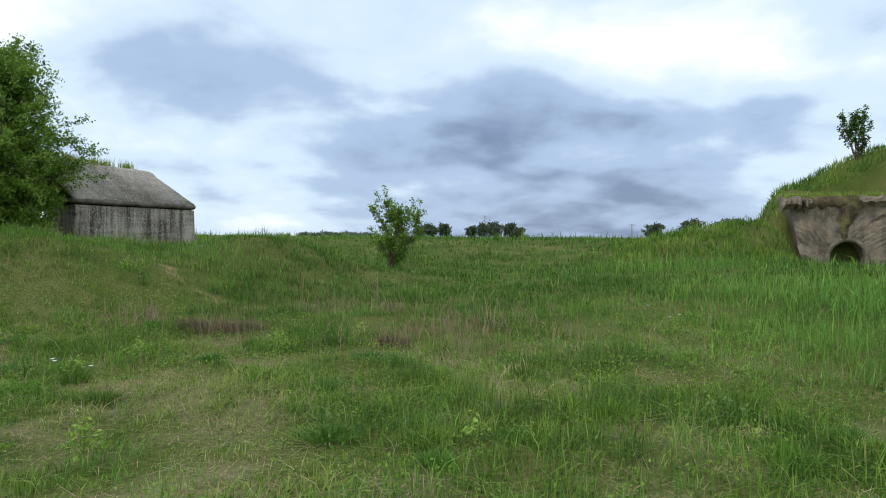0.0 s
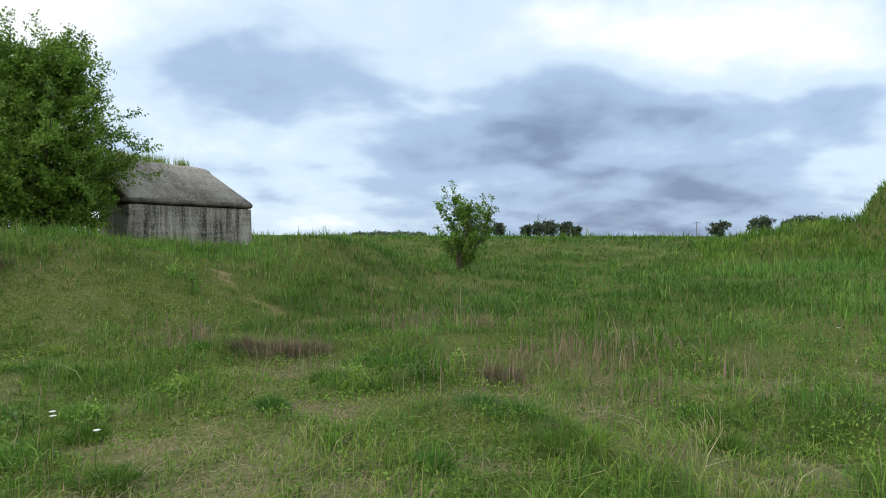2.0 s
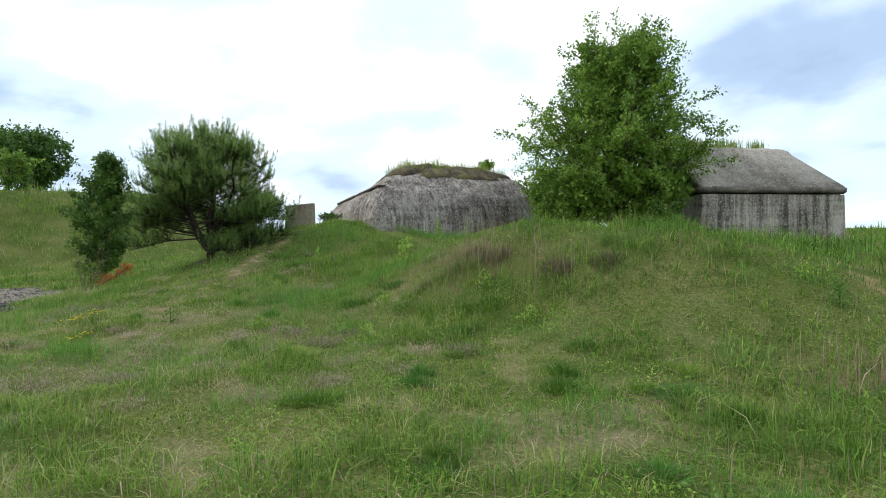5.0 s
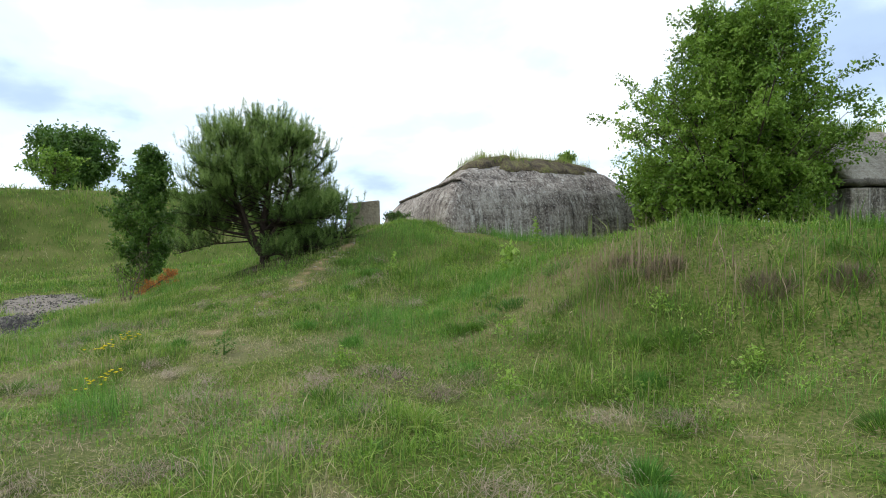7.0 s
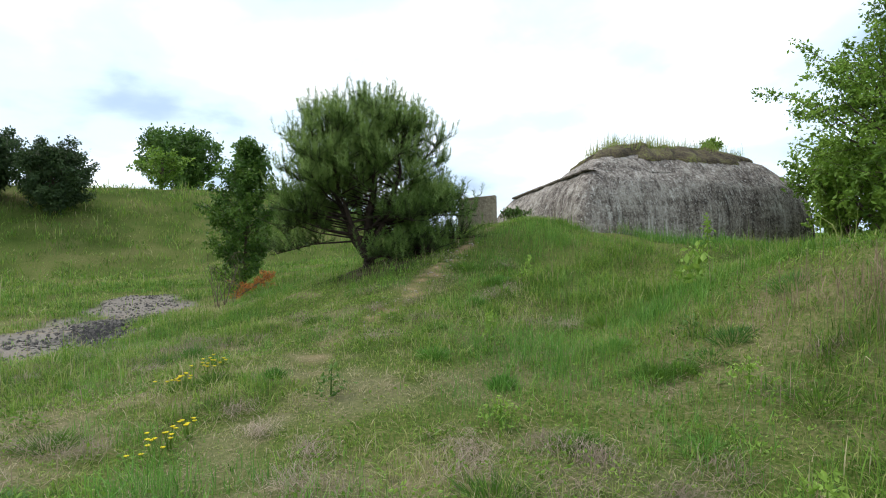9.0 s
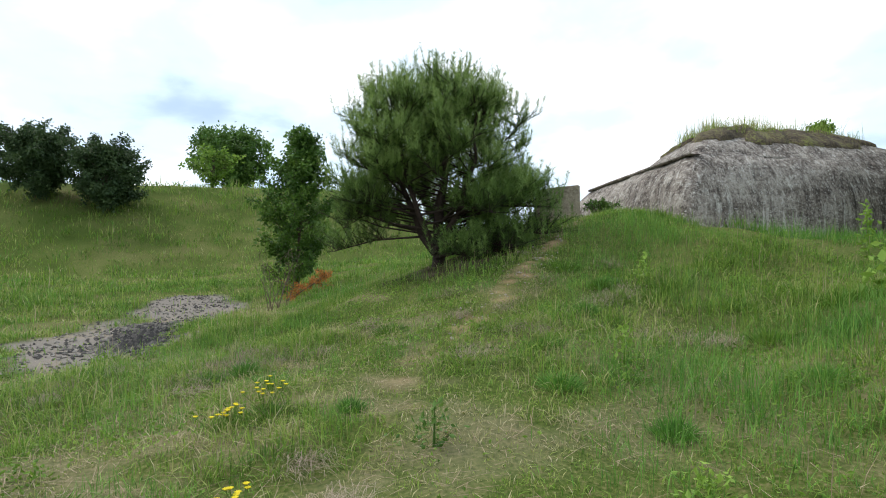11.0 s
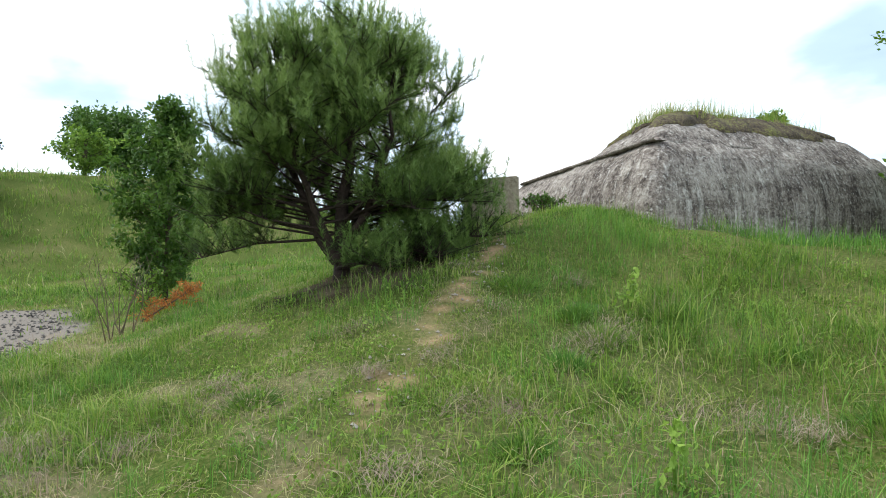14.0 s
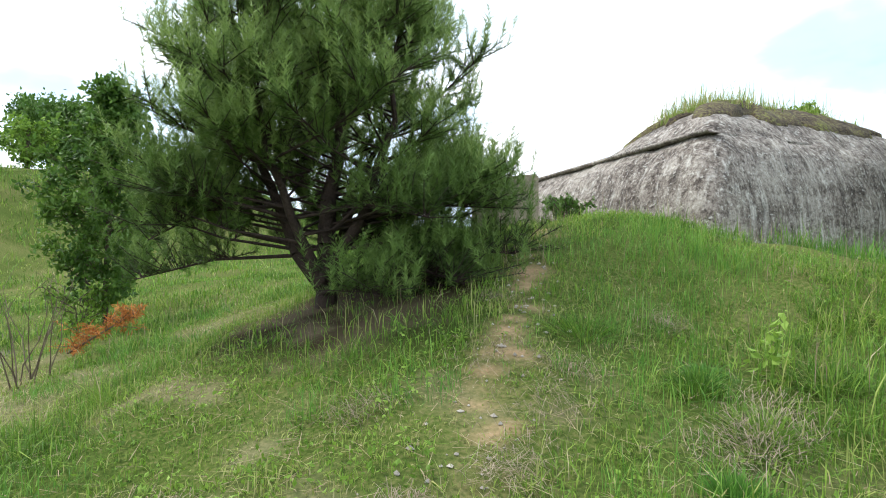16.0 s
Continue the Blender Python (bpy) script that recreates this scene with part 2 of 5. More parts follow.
MAPLELEAF = material("maple_leaves", ((0.1, (0.030, 0.072, 0.013)), (0.5, (0.078, 0.16, 0.025)), (0.9, (0.17, 0.28, 0.05))), scale=1.5, fine=8.0, rough=0.45, bump=0, attr="tone", through_light=0.35)
DUSKLEAF = material("dusky_leaves", ((0.1, (0.022, 0.045, 0.018)), (0.5, (0.048, 0.085, 0.028)), (0.9, (0.095, 0.14, 0.05))), scale=1.0, fine=6.0, rough=0.6, bump=0, attr="tone", through_light=0.2)
# leaf green paled and greyed to paint in the haze of distance
FARLEAF = material("haze_tinted_leaves", ((0.1, (0.06, 0.085, 0.055)), (0.5, (0.10, 0.135, 0.075)), (0.9, (0.16, 0.20, 0.12))), scale=0.3, fine=3.0, rough=0.8, bump=0, attr="tone", through_light=0.2)
RUSTY = material("dead_needles", ((0.1, (0.30, 0.10, 0.025)), (0.5, (0.48, 0.17, 0.04)), (0.9, (0.60, 0.26, 0.08))), scale=3.0, fine=12.0, bump=0, attr="tone")
STONE = material("grey_gravel", ((0.1, (0.045, 0.041, 0.039)), (0.5, (0.155, 0.138, 0.122)), (0.9, (0.42, 0.375, 0.32))), scale=3.0, fine=30.0, bump=0.3, attr="tone")
WHITE = material("white_petals", ((0.3, (0.75, 0.75, 0.72)), (0.7, (0.85, 0.85, 0.82))), scale=20, fine=60, bump=0)
YELLOW = material("yellow_petals", ((0.3, (0.70, 0.52, 0.02)), (0.7, (0.85, 0.70, 0.05))), scale=20, fine=60, bump=0)
TWIG = material("dry_twigs", ((0.3, (0.10, 0.075, 0.05)), (0.7, (0.22, 0.17, 0.12))), scale=10, fine=50, bump=0.3)
STEEL = material("weathered_steel", ((0.3, (0.18, 0.19, 0.20)), (0.7, (0.30, 0.31, 0.32))), scale=3, fine=20, bump=0.1, rough=0.6)

# ---------------------------------------------------------------- land


def ease(v, a, b):
    k = np.clip((v - a) / (b - a), 0.0, 1.0)
    return k * k * (3 - 2 * k)


# earth banks and hollows: centre x, y, half widths, height
BANKS = ((-9.4, 11.9, 2.2, 1.5, 0.83), (-11.8, 11.5, 1.7, 1.5, 0.81), (-7.6, 13.2, 1.6, 1.6, 0.64), (-5.4, 19.6, 1.6, 2.2, 1.05), (-5.4, 17.0, 1.4, 1.6, 0.49),
         (-3.2, 21.8, 1.5, 1.8, 0.37), (-9.5, 16.0, 2.6, 2.2, 0.79), (-10.0, 23.0, 2.8, 3.4, 0.7), (-14.0, 19.0, 3.5, 3.5, 0.93), (-15.0, 14.0, 2.2, 2.2, 0.45),
         (-18.5, 13.5, 2.4, 2.2, 0.51), (-22.0, 13.0, 3.0, 2.5, 0.91), (-22.0, 19.0, 4.5, 4.0, 0.42))
SLOPES = ((-18.5, 9.8, 2.0, 1.8, 0.54), (-21.3, 8.6, 2.4, 2.0, 0.32), (-27.0, 7.5, 3.5, 3.0, -0.06), (-24.0, 2.5, 5.0, 3.5, -0.35), (-36.0, 2.0, 5.0, 5.0, -0.28),
          (9.0, 13.0, 5.0, 5.0, 0.52), (14.0, 24.0, 5.0, 5.0, 0.5), (-30.0, 22.0, 7.0, 6.0, 1.2), (-9.0, 28.0, 4.0, 4.0, 0.25), (-15.6, 7.7, 2.0, 1.6, 0.27),
          (-19.4, 12.6, 1.2, 1.0, 0.28), (-21.6, 12.0, 1.4, 1.2, 0.22), (-18.0, 16.5, 1.2, 2.6, -0.05), (20.5, 31.0, 3.0, 2.0, -1.1), (15.2, 33.5, 3.6, 2.6, 1.75))
# gun shelter built into the eastern mound: corner of its front, direction along the front and into the mound
RB = np.array((18.5, 32.6))
RB_ALONG, RB_IN = np.array((0.96, -0.28)), np.array((0.28, 0.96))


def height(x, y):
    x, y = np.asarray(x, float), np.asarray(y, float)
    z = 1.3 * ease(y, 27, 50) + 4.6 * ease(-x, 38, 53) * ease(-y, -27, -14)
    for cx, cy, wx, wy, a in BANKS + SLOPES:
        z = z + a * np.exp(-0.5 * (((x - cx) / wx) ** 2 + ((y - cy) / wy) ** 2))
    u = (x - RB[0]) * RB_ALONG[0] + (y - RB[1]) * RB_ALONG[1]
    v = (x - RB[0]) * RB_IN[0] + (y - RB[1]) * RB_IN[1]
    top = 0.7 * ease(u, -4.5, -0.6) + 2.8 * ease(u, -0.9, 0.5) + 3.0 * ease(u + 0.3 * v, 1.0, 7.5)
    z = z + top * ease(v, 0.9, 1.4) * ease(-v, -13, -4) + 0.9 * ease(u, -4.5, -0.6) * ease(-u, -0.3, 0.3) * ease(v, -3.0, 0.9) * (1 - ease(v, 0.9, 1.4))
    bump = 0.05 * np.sin(x * 1.7 + 1.3 * np.sin(y * 0.9)) * np.sin(y * 1.4 + x * 0.6) + 0.025 * np.sin(x * 4.1 + y * 2.3) * np.sin(y * 3.7 - x * 1.1)
    return z + bump


TRAIL = ((-9.0, 4.9), (-12.0, 5.3), (-15.2, 6.5), (-16.1, 7.4), (-16.9, 8.3), (-18.0, 9.5), (-18.8, 10.3), (-19.8, 11.5), (-21.5, 13.2), (-24.5, 12.6))
SIDE_TRAIL = ((-3.6, 12.4), (-5.0, 12.6), (-6.0, 13.4), (-6.6, 15.2))


def off_trail(x, y, trail):
    best = np.full(np.shape(x), 1e9)
    for (ax, ay), (bx, by) in zip(trail, trail[1:]):
        dx, dy = bx - ax, by - ay
        k = np.clip(((x - ax) * dx + (y - ay) * dy) / (dx * dx + dy * dy), 0, 1)
        best = np.minimum(best, np.hypot(x - ax - k * dx, y - ay - k * dy))
    return best


def ripple(x, y, s=1.0):
    return 0.5 + 0.25 * np.sin(x * 1.9 * s + 2.1 * np.sin(y * 1.1 * s)) + 0.25 * np.sin(y * 2.3 * s - 1.7 * np.sin(x * 1.3 * s))


LATTICE = np.random.default_rng(101).uniform(0, 1, (256, 256))


def mottle(x, y, size, octaves=3):
    """Patchy variation between 0 and 1 with patches of about that size."""
    total, weight, amount = 0.0, 0.0, 1.0
    for k in range(octaves):
        a, b = np.asarray(x) / size + 17.3 * k, np.asarray(y) / size + 9.1 * k
        i, j = np.floor(a).astype(int), np.floor(b).astype(int)
        u, v = a - i, b - j
        u, v = u * u * (3 - 2 * u), v * v * (3 - 2 * v)
        c = lambda p, q: LATTICE[(i + p) % 256, (j + q) % 256]
        total = total + amount * ((c(0, 0) * (1 - u) + c(1, 0) * u) * (1 - v) + (c(0, 1) * (1 - u) + c(1, 1) * u) * v)
        weight, amount, size = weight + amount, amount * 0.55, size * 0.48
    return total / weight


def dryness(x, y):
    wide = ease(mottle(x, y, 1.5) * 0.62 + mottle(x + 40, y, 6.0, 2) * 0.38, 0.53, 0.74) * ease(x, -33.0, -24.0)
    small = ease(mottle(x + 7, y + 3, 0.55, 2), 0.58, 0.76) * ease(-np.hypot((x + 10) / 16, (y - 5) / 8), -1.2, -0.8)
    slope = ease(-x, 9.5, 12.0) * ease(x, -17.5, -15.0) * ease(mottle(x + 21, y + 8, 0.6, 3), 0.42, 0.62)
    return np.maximum(np.maximum(wide, 0.85 * small), 0.6 * slope) * (1 - 0.75 * ease(y, 7.5, 11.0))


def trodden(x, y):
    a = 0.92 * ease(-off_trail(x, y, TRAIL) - 0.2 * (mottle(x, y + 11, 0.6) - 0.5), -0.26, -0.03) * ease(-x, 13.0, 17.0) * (0.10 + 0.90 * ease(mottle(x + 3, y, 0.2, 3), 0.48, 0.64))
    b = 0.75 * ease(-off_trail(x, y, SIDE_TRAIL), -0.36, -0.05) * ease(ripple(x, y, 4.3), 0.25, 0.8)
    return np.clip(np.maximum(a, b), 0, 1)


def gravelly(x, y):
    d1 = np.hypot((x + 21.6) / 3.4, (y - 3.4) / 1.25)
    d2 = np.hypot((x + 26.0) / 3.0, (y - 4.6) / 1.3)
    d = np.minimum(d1, d2) + 0.9 * (mottle(x, y, 0.9) - 0.5)
    return ease(-d, -1.1, -0.75)


# brown needle litter, with the pine's shade painted into the same dark patch
def litter_shade(x, y):
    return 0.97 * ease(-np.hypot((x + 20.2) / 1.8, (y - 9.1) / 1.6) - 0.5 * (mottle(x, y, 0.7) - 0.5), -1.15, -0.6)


def mesh_object(name, verts, faces, mat, attrs=None, smooth=False, parent=None):
    """One mesh from arrays of places and of equal-sided faces."""
    verts, faces = np.asarray(verts, np.float32), np.asarray(faces, np.int32)
    me = bpy.data.meshes.new(name)
    k = faces.shape[1]
    me.vertices.add(len(verts)), me.loops.add(faces.size), me.polygons.add(len(faces))
    me.vertices.foreach_set("co", verts.ravel())
    me.loops.foreach_set("vertex_index", faces.ravel())
    me.polygons.foreach_set("loop_start", np.arange(0, faces.size, k, dtype=np.int32))
    me.polygons.foreach_set("use_smooth", np.full(len(faces), smooth))
    for key, values in (attrs or {}).items():
        me.attributes.new(key, "FLOAT", "POINT").data.foreach_set("value", np.asarray(values, np.float32))
    me.update(calc_edges=True)
    me.materials.append(mat)
    ob = new(name, me)
    if parent:
        ob.parent = parent
    return ob


def part(name, bm, mat, parent, label="", smooth=True):
    me = bpy.data.meshes.new(name)
    bm.normal_update()
    bm.to_mesh(me)
    bm.free()
    for p in me.polygons:
        p.use_smooth = smooth
    me.materials.append(mat)
    ob = new(name, me)
    ob.parent = parent
    return tagged(ob, label)


def thing(name, x, y, z, label, category, group="", kind=""):
    ob = new(name)
    ob.location = (x, y, z)
    ob.empty_display_size = 0.2
    return tagged(ob, label, category, group, kind)


def build_ground():
    def axis(a, fine0, fine1, b, step, far):
        mid = np.concatenate([np.arange(a, fine0, step), np.arange(fine0, fine1, 0.15), np.arange(fine1, b + 1e-6, step)])
        b = mid[-1]
        out = np.cumsum(step * 1.35 ** np.arange(1, 28))
        out = out[out < far]
        return np.concatenate([(a - out)[::-1], mid, b + out])
    xs, ys = axis(-60, -26, -11, 36, 0.4, 3500), axis(-8, 2.0, 14.0, 52, 0.4, 3500)
    gx, gy = np.meshgrid(xs, ys)
    gz = height(gx, gy)
    far = np.hypot(gx + 10, gy - 15)
    gz = np.where(far > 400, gz - (far - 400) * 0.0004, gz)
    n = len(xs)
    i = (np.arange(len(ys) - 1)[:, None] * n + np.arange(n - 1)[None]).ravel()
    faces = np.stack([i, i + 1, i + n + 1, i + n], -1)
    at = {"trodden": trodden(gx, gy).ravel(), "gravelly": gravelly(gx, gy).ravel(), "litter_shade": litter_shade(gx, gy).ravel(), "dry": 0.45 * dryness(gx, gy).ravel()}
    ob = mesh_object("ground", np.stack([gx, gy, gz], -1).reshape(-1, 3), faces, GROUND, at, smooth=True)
    tagged(ob, "rolling meadow ground with earth banks and a worn path", "ground", kind="structure")


build_ground()

# ---------------------------------------------------------------- bunkers


def ring(corners, inset, z, per=14, wobble=0.0, seed=0):
    """A closed outline drawn in by inset from its corners, with evenly spaced points and rounded corners."""
    c = [Vector(p) for p in corners]
    n = len(c)
    moved = []
    for i in range(n):
        a, b, d = c[i - 1], c[i], c[(i + 1) % n]
        e1, e2 = (b - a).normalized(), (d - b).normalized()
        n1, n2 = Vector((-e1.y, e1.x)), Vector((-e2.y, e2.x))
        k = (n1 + n2) / max(0.35, 1 + n1.dot(n2))
        moved.append(b + k * inset)
    out = []
    for i in range(n):
        a, b, d = moved[i - 1], moved[i], moved[(i + 1) % n]
        r = min(0.35, (b - a).length * 0.3, (d - b).length * 0.3)
        p, q = b + (a - b).normalized() * r, b + (d - b).normalized() * r
        for k in (0.0, 0.25, 0.5, 0.75, 1.0):
            out.append(p.lerp(b, k).lerp(b.lerp(q, k), k))
        p2 = d + (b - d).normalized() * min(0.35, (d - b).length * 0.3)
        for k in range(1, per):
            out.append(q.lerp(p2, k / per))
    pts = []
    for p in out:
        zz = z(p) if callable(z) else z
        w = wobble * noise.noise((p.x * 1.1, p.y * 1.1, zz * 1.7 + seed))
        pts.append(Vector((p.x + w, p.y + w * 0.6, zz)))
    return pts


def loft(rings, cap=True):
    bm = bmesh.new()
    rows = [[bm.verts.new(p) for p in r] for r in rings]
    for a, b in zip(rows, rows[1:]):
        m = len(a)
        for i in range(m):
            bm.faces.new((a[i], a[(i + 1) % m], b[(i + 1) % m], b[i]))
    if cap:
        mid = sum((v.co for v in rows[-1]), Vector()) / len(rows[-1])
        v0 = bm.verts.new(mid)
        for i in range(len(rows[-1])):
            bm.faces.new((rows[-1][i], rows[-1][(i + 1) % len(rows[-1])], v0))
    return bm


def roughen(bm, amp, scale, seed=0.0):
    """Uneven, chipped surface: every corner moves a little."""
    for v in bm.verts:
        q = v.co * scale + Vector((seed, 0, 0))
        v.co += Vector(noise.noise_vector(q)) * amp + Vector(noise.noise_vector(q * 3.1)) * amp * 0.4
    return bm


ROOF_TOP = []


def roof_height(x, y):
    """Height of the rounded block's roof under a place."""
    hit = ROOF_TOP[0].ray_cast(Vector((x, y, 9.0)), Vector((0, 0, -1.0)))[0]
    return hit.z if hit else 3.0


def west_bunker():
    base = thing("bunker", -21, 17, 1.6, "rounded grey concrete bunker block topped with soil and grass", "bunker")
    base.location = (0, 0, 0)
    foot = ((-18.7, 13.2), (-18.35, 20.9), (-25.6, 22.5), (-24.9, 14.7))
    tilt = lambda z, f: (lambda p: z - f * max(0.0, -19.0 - p.x) * 0.075 - max(0.0, f - 1.0) * 0.15 * max(0.0, -21.3 - p.x))
    wall = [ring(foot, i, z, 40, wobble=0.05) for i, z in ((-0.05, 0.6), (0.0, 1.6), (0.03, 2.0))]
    wall += [ring(foot, i, tilt(z, f), 40) for i, z, f in ((0.12, 2.40, 0.5), (0.28, 2.76, 0.8), (0.50, 3.02, 1.0), (0.58, 3.07, 1.0))]
    part("wall", roughen(roughen(loft(wall, False), 0.05, 1.3), 0.03, 5.0), ROUGHCAST, base)
    roof = [ring(foot, i, tilt(z, f), 60) for i, z, f in ((0.64, 2.92, 1.0), (0.57, 3.055, 1.0), (0.62, 3.10, 1.1), (0.70, 3.20, 1.3), (0.95, 3.48, 1.8), (1.35, 3.74, 2.0), (2.0, 3.92, 2.0))]
    top = roughen(loft(roof), 0.02, 2.0)
    ROOF_TOP.append(BVHTree.FromBMesh(top))
    part("roof", top, ROUGHCAST, base, "sloping concrete roof")
    # overhanging ledge along the west front
    bm = bmesh.new()
    a, b = Vector((-19.2, 13.82, 3.06)), Vector((-24.3, 15.06, 2.68))
    rows = []
    for k in range(25):
        p = a.lerp(b, k / 24)
        w = 0.03 * noise.noise((p.x * 2.2, p.y, 0))
        rows.append([bm.verts.new(p + Vector(o)) for o in ((0.05, 0.20, -0.03), (0, -0.01 + w, -0.03), (0, -0.045 + w, -0.01), (0, -0.04 + w, 0.02), (0, 0.02, 0.035), (0, 0.12, 0.07))])
    for r0, r1 in zip(rows, rows[1:]):
        for i in range(5):
            bm.faces.new((r0[i], r0[i + 1], r1[i + 1], r1[i]))
    part("ledge", bm, ROUGHCAST, base, "dark chipped concrete ledge")
    # thin earth cap with a ragged lower edge, lying on the roof
    bm = bmesh.new()
    mid = Vector((-20.9, 17.7, 0))
    edge = []
    for q in ring(foot, 0.90, 0.0, 90):
        q.x = max(q.x, -21.9 + 0.35 * noise.noise((q.y * 1.5, 2.0, 0.0)))
        rag = 0.02 + 0.34 * noise.noise((q.x * 0.9, q.y * 0.9, 3.1)) + 0.20 * noise.noise((q.x * 2.4, q.y * 2.4, 1.0)) + 0.09 * noise.noise((q.x * 7.0, q.y * 7.0, 5.0))
        edge.append(q.lerp(mid, min(0.5, max(0.0, rag))))
    rows = []
    for k, lift in ((0.0, -0.03), (0.02, 0.04), (0.06, 0.07), (0.13, 0.10), (0.22, 0.13), (0.35, 0.17), (0.5, 0.21), (0.7, 0.25), (0.88, 0.27)):
        row = []
        for q in edge:
            p = q.lerp(mid, k)
            p.z = roof_height(p.x, p.y) + lift * (1.0 + 0.7 * noise.noise((p.x * 2.2, p.y * 2.2, 7.0))) + 0.03 * noise.noise((p.x * 8, p.y * 8, 0))
            row.append(bm.verts.new(p))
        rows.append(row)
    for a, b in zip(rows, rows[1:]):
        for i in range(len(a)):
            bm.faces.new((a[i], a[(i + 1) % len(a)], b[(i + 1) % len(a)], b[i]))
    bm.faces.new(rows[-1])
    part("soil_cap", roughen(bm, 0.025, 10.0), SOIL, base, "dark mossy soil hanging over the roof edge")


def north_bunker():
    base = thing("bunker", 0, 0, 0, "stained concrete bunker block with a hipped roof and dark eaves", "bunker")
    foot = ((-12.3, 20.3), (-10.05, 24.85), (-10.85, 26.0), (-15.2, 27.0), (-15.4, 23.4))
    crest = ((-13.35, 18.75), (-10.5, 24.4), (-11.2, 25.7), (-15.7, 27.0), (-16.4, 22.4))
    part("wall", loft([ring(foot, i, z, 40, wobble=0.02) for i, z in ((-0.03, 0.5), (0.0, 1.5), (0.02, 2.58))], False), CONCRETE, base)
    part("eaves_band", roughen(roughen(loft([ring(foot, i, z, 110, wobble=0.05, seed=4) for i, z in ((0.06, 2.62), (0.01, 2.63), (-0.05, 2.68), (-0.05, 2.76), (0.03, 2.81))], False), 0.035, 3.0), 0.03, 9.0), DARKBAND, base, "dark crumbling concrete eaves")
    part("roof", roughen(loft([ring(foot, i, z, 60) for i, z in ((0.02, 2.78), (0.0, 2.82))] + [ring(crest, i, z, 60) for i, z in ((0.85, 3.92), (0.95, 4.04), (1.06, 4.10), (1.3, 4.15), (1.6, 4.18))]), 0.035, 2.4), ROOFING, base, "pale hipped concrete roof")


def slab():
    bm = bmesh.new()
    w, h, t = 0.92, 0.86, 0.3
    pts = ((-w / 2, 0), (w / 2 + 0.05, 0), (w / 2 - 0.02, h), (-w / 2 + 0.12, h * 0.86), (-w / 2, h * 0.83))
    front = [bm.verts.new((x, -t / 2, z - 0.15 if z == 0 else z)) for x, z in pts]
    back = [bm.verts.new((x, t / 2, z - 0.15 if z == 0 else z)) for x, z in pts]
    bm.faces.new(front), bm.faces.new(back[::-1])
    for i in range(len(pts)):
        bm.faces.new((front[i], back[i], back[(i + 1) % len(pts)], front[(i + 1) % len(pts)]))
    bmesh.ops.recalc_face_normals(bm, faces=bm.faces)
    bmesh.ops.bevel(bm, geom=bm.edges[:], offset=0.025, segments=2, affect="EDGES")
    me = bpy.data.meshes.new("concrete_slab")
    bm.to_mesh(me)
    bm.free()
    me.materials.append(TANSLAB)
    ob = new("concrete_slab", me)
    x, y = -21.35, 12.1
    ob.matrix_world = pose(x, y, float(height(x, y)) - 0.02, 0, 3, 64)
    tagged(ob, "broken grey concrete slab standing upright in the grass", "slab")


